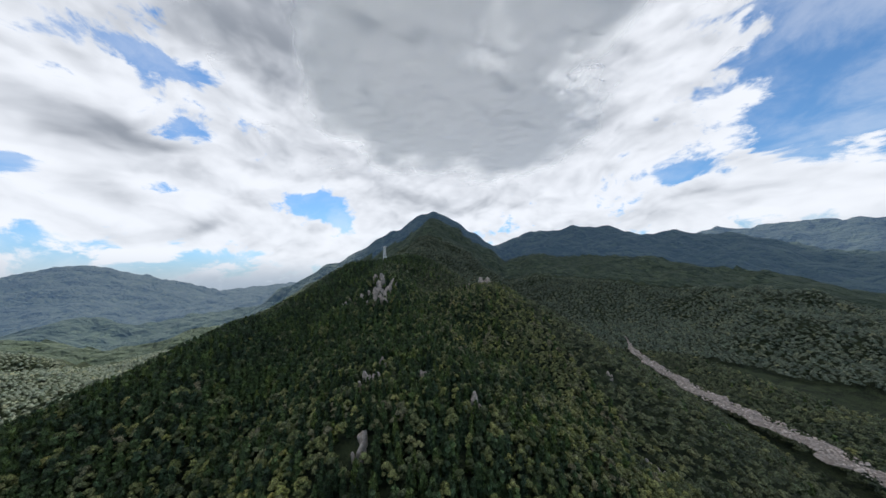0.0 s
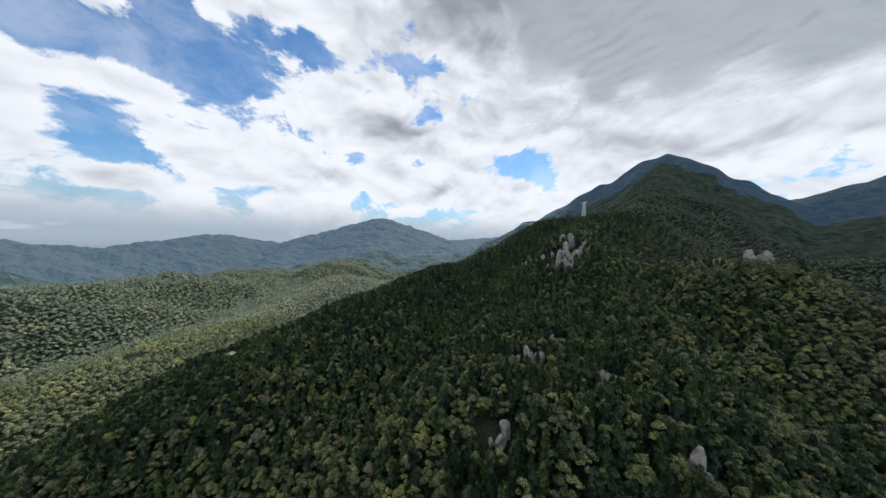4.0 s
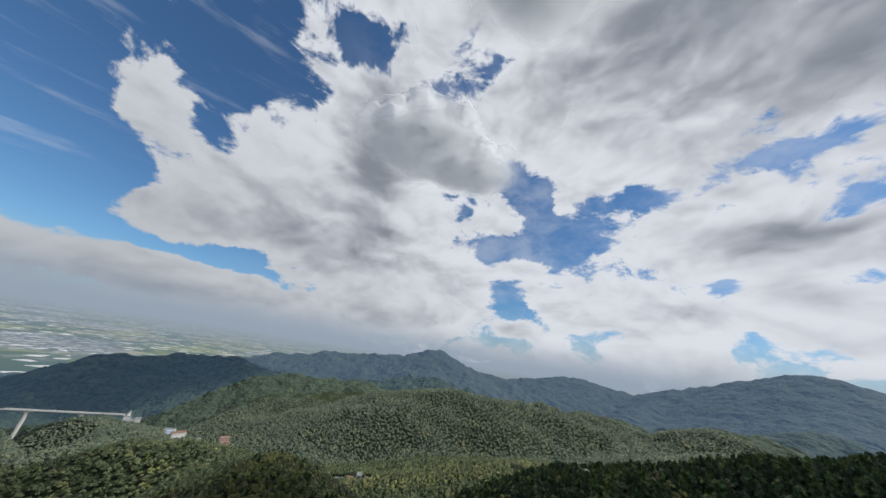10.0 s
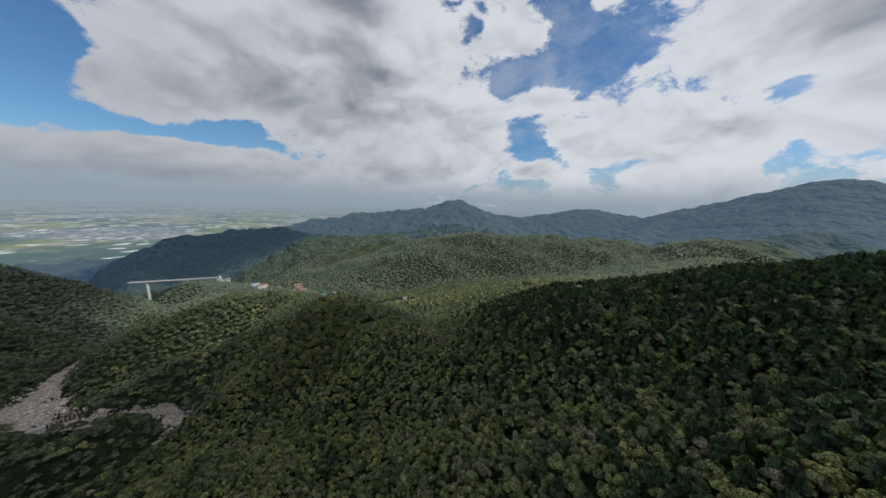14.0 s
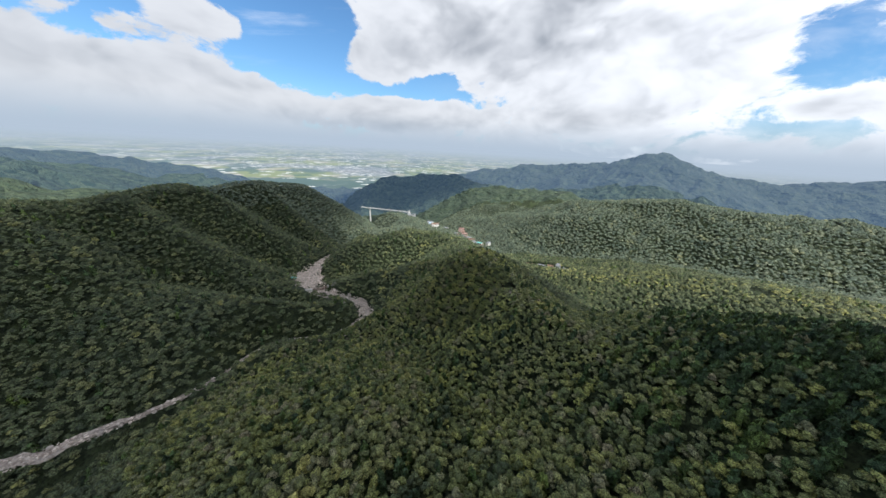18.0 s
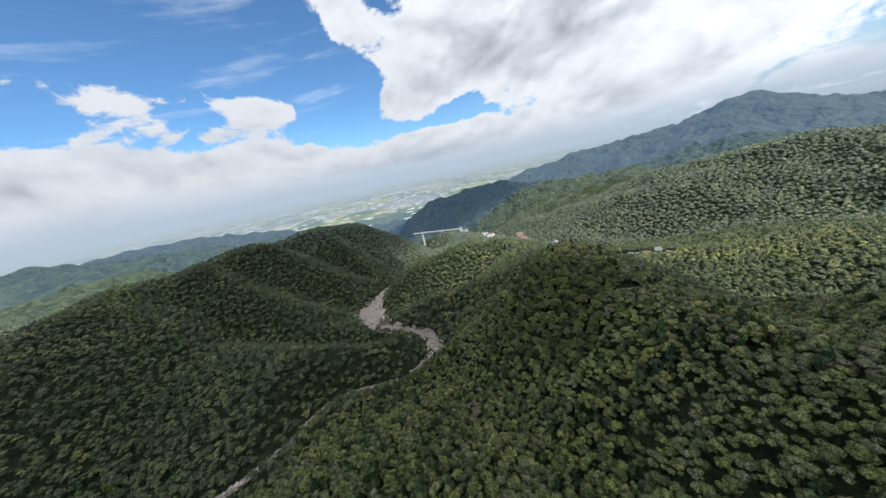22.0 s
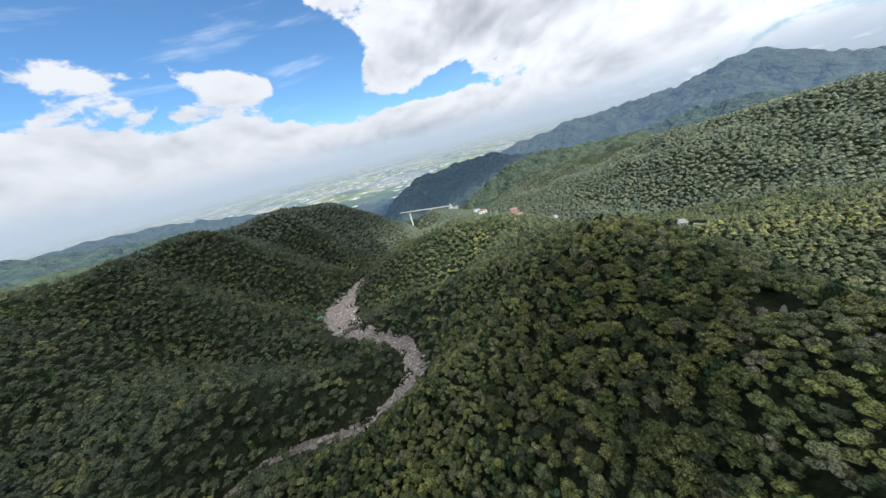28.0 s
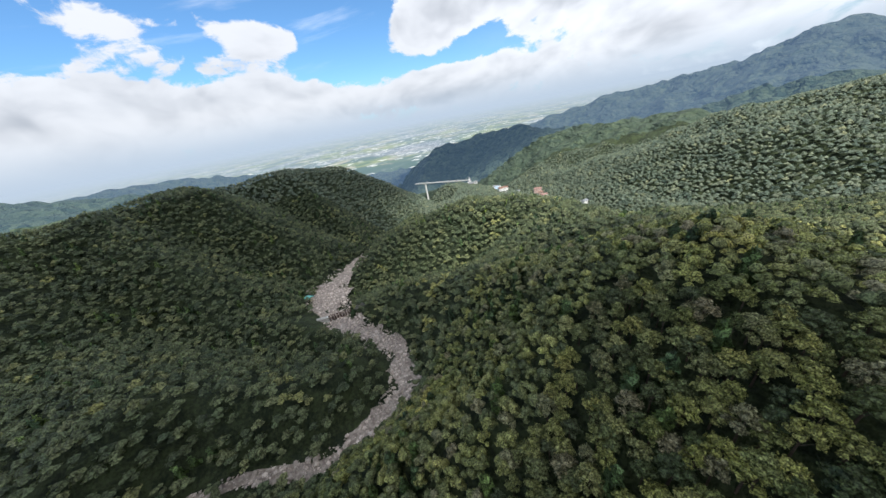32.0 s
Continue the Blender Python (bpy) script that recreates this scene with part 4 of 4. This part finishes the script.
HOTELS = [
    (-409, 524, 20, 20, 11, 4, PLASTER, GREY_ROOF), (-371, 494, 60, 26, 12, 5, PLASTER, BROWN_ROOF), (-392, 506, -10, 14, 10, 3, BEIGE, BLUE_ROOF), (-430, 560, 15, 18, 11, 3, PLASTER, GREY_ROOF),
    (-443, 640, 25, 22, 12, 4, BEIGE, GREY_ROOF), (-370, 611, 40, 22, 14, 7, PINK, RED_ROOF), (-352, 592, 30, 16, 12, 5, PINK, BROWN_ROOF), (-333, 569, 55, 20, 12, 4, BEIGE, RED_ROOF),
    (-300, 536, 20, 15, 10, 3, PLASTER, GREY_ROOF), (-281, 515, 35, 24, 12, 3, PLASTER, BROWN_ROOF), (-242, 483, 10, 16, 10, 3, PLASTER, TEAL_ROOF), (-219, 476, 70, 12, 9, 5, PLASTER, GREY_ROOF),
    (-418, 536, 30, 14, 9, 3, PLASTER, GREY_ROOF), (-400, 545, 70, 12, 9, 2, PLASTER, GREY_ROOF), (-383, 516, 15, 13, 9, 3, BEIGE, GREY_ROOF), (-402, 515, 45, 11, 8, 4, PLASTER, BLUE_ROOF),
    (-362, 575, 10, 13, 9, 3, PLASTER, GREY_ROOF), (-345, 556, 65, 12, 9, 3, PLASTER, BROWN_ROOF), (-322, 552, 25, 11, 8, 2, BEIGE, GREY_ROOF), (-312, 545, -15, 12, 8, 3, PLASTER, RED_ROOF),
    (-265, 500, 50, 12, 8, 2, PLASTER, GREY_ROOF), (-254, 492, 15, 10, 8, 2, PLASTER, GREY_ROOF), (-230, 470, 40, 11, 8, 2, BEIGE, BROWN_ROOF),
    (-889, 742, 30, 30, 14, 3, PLASTER, GREY_ROOF), (-847, 778, 10, 34, 16, 4, BEIGE, GREY_ROOF), (-870, 760, 50, 20, 12, 3, PLASTER, BROWN_ROOF),
]
LODGES = [
    (-100, 366, 8, 9, 6, 1, BEIGE, BROWN_ROOF), (-92, 364, 8, 7, 6, 1, BEIGE, RED_ROOF), (-83, 367, 10, 14, 7, 1, PLASTER, GREY_ROOF), (-72, 369, 10, 11, 6, 1, BEIGE, BROWN_ROOF),
    (-62, 366, 5, 8, 6, 2, PLASTER, GREY_ROOF), (-52, 364, -5, 10, 7, 1, BEIGE, GREY_ROOF), (-64, 377, 20, 7, 6, 2, PLASTER, GREY_ROOF),
]
HOUSE_LABELS = {GREY_ROOF: "grey-roofed", BLUE_ROOF: "blue-grey-roofed", TEAL_ROOF: "teal-roofed", RED_ROOF: "red-roofed", BROWN_ROOF: "brown-roofed"}


def gable(w, d, rise, over=0.5, thick=0.35):
    bm = bmesh.new()
    x, y = w / 2 + over, d / 2 + over
    rows = [(-x, -y, 0), (x, -y, 0), (x, 0, rise), (-x, 0, rise), (x, y, 0), (-x, y, 0)]
    lo = [bm.verts.new(p) for p in rows]
    hi = [bm.verts.new((p[0], p[1], p[2] + thick)) for p in rows]
    for q in ((0, 1, 2, 3), (3, 2, 4, 5)):
        bm.faces.new([hi[k] for k in q]), bm.faces.new([lo[k] for k in reversed(q)])
    for a, b in ((0, 1), (1, 2), (2, 4), (4, 5), (5, 3), (3, 0)):
        bm.faces.new((lo[a], lo[b], hi[b], hi[a]))
    return bm


def house(x, y, turn, w, d, storeys, wall, roof, name, category, place, lift=0.0):
    x, y = x * PLAN, y * PLAN
    h = storeys * 3.1 + 0.6
    z = min(ground_z(x + a, y + b) for a in (-w / 2, w / 2) for b in (-d / 2, d / 2)) + lift
    o = thing(name, x, y, z, turn, f"{HOUSE_LABELS[roof]} {storeys}-storey {'plaster' if storeys < 2 else 'rendered'} building {place}", category, "valley buildings")
    bm = box(bmesh.new(), -w / 2, -d / 2, -3, w / 2, d / 2, h)
    rise = d * 0.22
    for s in (-1, 1):
        a = [bm.verts.new(p) for p in ((s * w / 2, -d / 2, h), (s * w / 2, d / 2, h), (s * w / 2, 0, h + rise))]
        bm.faces.new(a if s > 0 else a[::-1])
    part("wall", finish(bm, "wall", wall), o)
    r = part("roof", finish(gable(w, d, rise), "roof", roof), o)
    r.location = (0, 0, h)
    n = max(2, int(w / 4))
    pane = box_mesh("window", PANE, -0.8, -0.06, -0.7, 0.8, 0.06, 0.7)
    sill = box_mesh("sill", PALE_CONCRETE, -0.95, -0.12, -0.85, 0.95, 0.12, -0.72)
    for k in range(storeys):
        for j in range(n):
            for s in (-1, 1):
                q = part("window", pane, o)
                q.location = (-w / 2 + (j + 0.5) * w / n, s * (d / 2 + 0.02), 1.9 + 3.1 * k)
                part("sill", sill, q)
    part("door", box_mesh("door", BROWN_ROOF, -0.6, -d / 2 - 0.06, 0, 0.6, -d / 2 + 0.05, 2.1), o)
    return o


def castle_hotel():
    """Stepped white hotel with a turret at the end of the bridge."""
    x, y = -557 * PLAN, 613 * PLAN
    z = ground_z(x, y) - 1
    o = thing("castle_hotel", x, y, z, 40, "pale many-storeyed hotel with stepped turrets beside the bridge", "hotel")
    pane = box_mesh("window", PANE, -0.9, -0.07, -0.8, 0.9, 0.07, 0.8)
    for bx, by, w, d, h in ((0, 0, 34, 22, 22), (-14, 6, 14, 16, 30), (10, -4, 12, 12, 28)):
        part("wall", box_mesh("wall", PLASTER, bx - w / 2, by - d / 2, -8, bx + w / 2, by + d / 2, h), o)
        r = part("roof", finish(gable(w, d, d * 0.2), "roof", GREY_ROOF), o)
        r.location = (bx, by, h)
        for k in range(int(h / 3.4)):
            for j in range(int(w / 4)):
                for s in (-1, 1):
                    q = part("window", pane, o)
                    q.location = (bx - w / 2 + 2 + j * 4, by + s * (d / 2 + 0.03), 2 + 3.4 * k)
    bm = rod(bmesh.new(), (-14, 6, 30), (-14, 6, 40), 4.0, 3.6, 12)
    part("turret", finish(bm, "turret", PLASTER), o)
    part("turret_roof", rod_mesh("turret_roof", GREY_ROOF, (-14, 6, 40), (-14, 6, 47), 4.4, 0.2, 12), o)


def bridge():
    a, b = Vector((-714 * PLAN, 540 * PLAN, -188 * PLAN)), Vector((-570 * PLAN, 606 * PLAN, -199 * PLAN))
    d = b - a
    length, turn = math.hypot(d.x, d.y), math.degrees(math.atan2(d.y, d.x))
    o = thing("road_bridge", a.x, a.y, a.z, turn, "pale concrete road bridge on tall piers over the gorge", "bridge")
    piers = [s * length for s in (0.0, 0.2, 0.64)]
    bm = bmesh.new()
    n = 60
    rows = []
    for k in range(n + 1):
        x = length * k / n
        near = min(abs(x - p) for p in piers[1:])
        depth = 2.4 + 3.4 * max(0.0, 1 - near / 34) ** 2
        rows.append([bm.verts.new((x, y, z)) for y, z in ((-3.0, -depth), (3.0, -depth), (3.4, -0.9), (5.6, -0.5), (5.6, 0), (-5.6, 0), (-5.6, -0.5), (-3.4, -0.9))])
    for p, q in zip(rows, rows[1:]):
        for k in range(8):
            bm.faces.new((p[k], p[(k + 1) % 8], q[(k + 1) % 8], q[k]))
    bm.faces.new(rows[0]), bm.faces.new(rows[-1][::-1])
    bmesh.ops.recalc_face_normals(bm, faces=bm.faces)
    part("deck", finish(bm, "deck", PALE_CONCRETE), o)
    part("roadway", box_mesh("roadway", GREY_ROOF, 0, -4.8, 0.004, length, 4.8, 0.12), o, "grey asphalt roadway")
    for s in (-1, 1):
        part("parapet", box_mesh("parapet", PALE_CONCRETE, 0, s * 5.3 - 0.25, 0.0, length, s * 5.3 + 0.25, 1.15), o)
    for x in piers[1:]:
        foot = ground_z(*(a + d * (x / length)).xy) - a.z
        bm = bmesh.new()
        box(bm, x - 2.4, -3.4, foot - 4, x + 2.4, 3.4, -5.0, bevel=0.5)
        box(bm, x - 3.4, -4.2, -6.6, x + 3.4, 4.2, -5.2, bevel=0.4)
        part("pier", finish(bm, "pier", PALE_CONCRETE), o)
        part("footing", box_mesh("footing", CONCRETE, x - 5, -6, foot - 3, x + 5, 6, foot + 1.2), o)


def check_dam():
    """Slit dam: concrete wings with a steel grille between them."""
    x, y, z = -209 * PLAN, 121 * PLAN, -122.5 * PLAN
    o = thing("check_dam", x, y, z, 70, "concrete check dam with a brown steel slit grille across the stream", "dam")
    for x0, x1, h0, h1 in ((-25, -4.5, 8.6, 6.5), (14.5, 26, 7.0, 10.5)):
        bm = bmesh.new()
        v = [bm.verts.new(p) for p in ((x0, -3.2, -4), (x1, -3.2, -4), (x1, 2.0, -4), (x0, 2.0, -4), (x0, -1.2, h0), (x1, -1.2, h1), (x1, 1.2, h1), (x0, 1.2, h0))]
        for q in ((3, 2, 1, 0), (4, 5, 6, 7), (0, 1, 5, 4), (1, 2, 6, 5), (2, 3, 7, 6), (3, 0, 4, 7)):
            bm.faces.new([v[k] for k in q])
        part("wing_wall", finish(bm, "wing_wall", CONCRETE), o)
        part("coping", box_mesh("coping", PALE_CONCRETE, x0, -1.35, min(h0, h1) - 0.25, x1, 1.35, min(h0, h1) + 0.1, bevel=0.08), o)
    part("apron", box_mesh("apron", PALE_CONCRETE, -4.5, -9, -1.2, 14.5, 3, 0.5, bevel=0.2), o)
    for k in range(9):
        px = -3.7 + k * 2.2
        part("post", rod_mesh("post", RUST, (px, -0.2, 0.3), (px, -0.2, 6.6), 0.32, 0.32, 8), o)
        part("brace", rod_mesh("brace", RUST, (px, -0.2, 5.8), (px, 4.2, 0.0), 0.25, 0.25, 6), o)
    for h in (1.6, 3.2, 4.8, 6.5):
        part("beam", rod_mesh("beam", RUST, (-4.5, -0.2, h), (14.5, -0.2, h), 0.26, 0.26, 8), o)


def site_hut():
    x, y = -241 * PLAN, 117 * PLAN
    z = ground_z(x, y) - 0.1
    o = thing("site_hut", x, y, z, 25, "small site hut with a teal tarpaulin roof beside the stream", "hut")
    part("wall", box_mesh("wall", BEIGE, -3.5, -2.2, -1.0, 3.5, 2.2, 2.6), o)
    r = part("roof", finish(gable(7.6, 5.0, 1.2, 0.4, 0.15), "roof", TEAL_ROOF), o)
    r.location = (0, 0, 2.6)
    part("door", box_mesh("door", GREY_ROOF, -0.5, -2.27, 0, 0.5, -2.15, 2.0), o)
    part("window", box_mesh("window", PANE, 1.4, -2.26, 1.0, 2.6, -2.16, 1.9), o)


def ropeway_tower():
    x, y = 336 * PLAN, -12 * PLAN
    z = ground_z(x, y)
    h = 62.5 * PLAN - z
    o = thing("ropeway_tower", x, y, z, 20, "tall white steel lattice ropeway tower on the ridge", "tower")
    half = lambda s: 3.4 - 2.3 * s
    corners = ((-1, -1), (1, -1), (1, 1), (-1, 1))
    for cx, cy in corners:
        part("leg", rod_mesh("leg", WHITE_STEEL, (cx * half(0), cy * half(0), -1), (cx * half(1), cy * half(1), h), 0.55, 0.4, 6), o)
    n = 7
    for k in range(n):
        a, b = k / n, (k + 1) / n
        bm = bmesh.new()
        for (ax, ay), (bx, by) in zip(corners, corners[1:] + corners[:1]):
            rod(bm, (ax * half(a), ay * half(a), a * h), (bx * half(b), by * half(b), b * h), 0.2, None, 5)
            rod(bm, (bx * half(a), by * half(a), a * h), (ax * half(b), ay * half(b), b * h), 0.2, None, 5)
            rod(bm, (ax * half(b), ay * half(b), b * h), (bx * half(b), by * half(b), b * h), 0.2, None, 5)
        part("bracing", finish(bm, "bracing", WHITE_STEEL), o)
    part("cross_arm", box_mesh("cross_arm", WHITE_STEEL, -5.5, -0.7, h - 0.6, 5.5, 0.7, h + 0.9, bevel=0.15), o)
    for s in (-1, 1):
        part("sheave_beam", box_mesh("sheave_beam", WHITE_STEEL, s * 4.6 - 0.4, -3.0, h + 0.9, s * 4.6 + 0.4, 3.0, h + 1.7, bevel=0.1), o)


def crest_hut():
    x, y = 60 * PLAN, 116 * PLAN
    z = ground_z(x, y)
    o = thing("crest_hut", x, y, z, 35, "small brown hut with a pale gabled roof on the wooded crest", "hut")
    for cx in (-1.4, 1.4):
        for cy in (-1.1, 1.1):
            part("post", rod_mesh("post", BARK, (cx, cy, -0.5), (cx, cy, 6.0), 0.2, 0.18, 6), o)
    part("wall", box_mesh("wall", BROWN_ROOF, -1.7, -1.4, 5.2, 1.7, 1.4, 7.2), o)
    r = part("roof", finish(gable(3.5, 3.0, 0.9, 0.3, 0.15), "roof", BEIGE), o)
    r.location = (0, 0, 7.2)
    part("window", box_mesh("window", PANE, -0.5, -1.47, 6.0, 0.5, -1.38, 6.8), o)


# ---- stream bed ----
def stream():
    pts = [Vector(p) * PLAN for p in STREAM]
    line, half = [], []
    for k in range(2, len(pts) - 1):
        p0, p1, p2, p3 = pts[max(k - 1, 0)], pts[k], pts[k + 1], pts[min(k + 2, len(pts) - 1)]
        n = max(2, int((p2 - p1).length / 3.5))
        for i in range(n):
            t = i / n
            line.append(0.5 * ((2 * p1) + (p2 - p0) * t + (2 * p0 - 5 * p1 + 4 * p2 - p3) * t * t + (3 * p1 - p0 - 3 * p2 + p3) * t ** 3))
            half.append((BED[k] + t * (BED[k + 1] - BED[k])) * PLAN)
    rng = np.random.RandomState(12)
    co, cols = [], 13

    def bed_z(p, q):
        return min(max(p.z, ground_z(q.x, q.y)), p.z + 4.0) if abs(q.x) < 1100 and abs(q.y) < 1100 else p.z

    for i, p in enumerate(line):
        d = (line[min(i + 1, len(line) - 1)] - line[max(i - 1, 0)])
        side = Vector((d.y, -d.x, 0)).normalized()
        ragged = 0.45 * float(waves(np.array([p.x]), np.array([p.y]), 22, 31)[0])
        wl = half[i] * max(0.25, 1 + ragged + 0.3 * math.sin(i * 0.55) + 0.2 * rng.uniform(-1, 1))
        wr = half[i] * max(0.25, 1 - ragged + 0.3 * math.sin(i * 0.43 + 2) + 0.2 * rng.uniform(-1, 1))
        for j in range(cols):
            u = j / (cols - 1) * 2 - 1
            q = p + side * (u * (wr if u > 0 else wl))
            co.append((q.x, q.y, bed_z(p, q) + 0.4 + rng.uniform(-0.3, 0.4) - (0.7 if abs(u) > 0.95 else 0)))
    idx = np.arange(len(co)).reshape(-1, cols)
    f = np.stack([idx[:-1, :-1], idx[:-1, 1:], idx[1:, 1:], idx[1:, :-1]], -1).reshape(-1, 4)
    tagged(new("stream_bed", mesh_from("stream_bed", np.array(co), f, GRIT, smooth=False)), "pale bouldery dry mountain stream bed", "stream bed", kind="structure")
    cos, fac, off = [], [], 0
    for i, p in enumerate(line):
        if abs(p.x) > 1000 or abs(p.y) > 1000:
            continue
        d = (line[min(i + 1, len(line) - 1)] - line[max(i - 1, 0)])
        side = Vector((d.y, -d.x, 0)).normalized()
        for k in range(int(4 + half[i] * 3.6)):
            q = p + side * rng.uniform(-1, 1) * half[i] * 1.15 + d.normalized() * rng.uniform(-1.8, 1.8)
            s = 0.32 + 0.95 * rng.uniform(0, 1) ** 3 + (1.1 if rng.uniform() < 0.03 else 0)
            shape_v, shape_f = (ICO_V, ICO_F) if s > 1.1 else (OCT_V, OCT_F)
            v = shape_v * rng.uniform(0.7, 1.2, (len(shape_v), 1)) * np.array([s, s * rng.uniform(0.6, 1.1), s * rng.uniform(0.5, 0.8)])
            a = rng.uniform(0, 6.28)
            v = np.stack([v[:, 0] * math.cos(a) - v[:, 1] * math.sin(a), v[:, 0] * math.sin(a) + v[:, 1] * math.cos(a), v[:, 2]], -1)
            cos.append(v + [q.x, q.y, bed_z(p, q) + 0.5]), fac.append(shape_f + off)
            off += len(v)
    tagged(new("boulders", mesh_from("boulders", np.concatenate(cos), np.concatenate(fac), RUBBLE, smooth=False)), "pale granite boulders strewn along the stream bed", "boulders", kind="stuff")


# ---- rock outcrops ----
def rock_mesh(seed, sx, sy, sz):
    rng = np.random.RandomState(seed)
    bm = bmesh.new()
    bmesh.ops.create_icosphere(bm, subdivisions=2, radius=1.0)
    cuts = rng.normal(0, 1, (7, 3))
    cuts /= np.linalg.norm(cuts, axis=1, keepdims=True)
    for v in bm.verts:
        p = np.array(v.co)
        for c in cuts:
            over = p @ c - 0.72
            if over > 0:
                p = p - c * over * 0.9
        p = p * (1 + 0.06 * rng.normal())
        v.co = (p[0] * sx, p[1] * sy, p[2] * sz)
    return finish(bm, "boulder", GRANITE)


def outcrops():
    for seed, (x, y, up, wide, n, big, label) in enumerate(CRAGS):
        rng = np.random.RandomState(70 + seed)
        x, y = x * PLAN, y * PLAN
        z = ground_z(x, y)
        g = Vector((ground_z(x + 6, y) - z, ground_z(x, y + 6) - z, 0))
        g = g.normalized() if g.length > 0.01 else Vector((1, 0, 0))
        o = thing("rock_outcrop", x, y, z, 0, label, "rocks")
        for k in range(n):
            u, w = rng.uniform(-1, 1) * up * PLAN, rng.uniform(-1, 1) * wide * PLAN
            dx, dy = g.x * u - g.y * w, g.y * u + g.x * w
            s = big * rng.uniform(0.5, 1.0)
            tall = s * rng.uniform(0.9, 1.9)
            p = part("boulder", rock_mesh(seed * 31 + k, s * 0.62, s * 0.55, tall), o)
            p.matrix_basis = pose(dx, dy, ground_z(x + dx, y + dy) - z + tall * 0.55 + big * 0.35, rng.uniform(-16, 16), rng.uniform(-16, 16), rng.uniform(0, 360))


stream()
plant()
bridge()
castle_hotel()
for row in HOTELS:
    house(*row, "hotel", "hotel", "among the trees of the valley")
for row in LODGES:
    house(*row, "lodge", "house", "in the clearing on the valley floor")
check_dam()
site_hut()
ropeway_tower()
crest_hut()
outcrops()
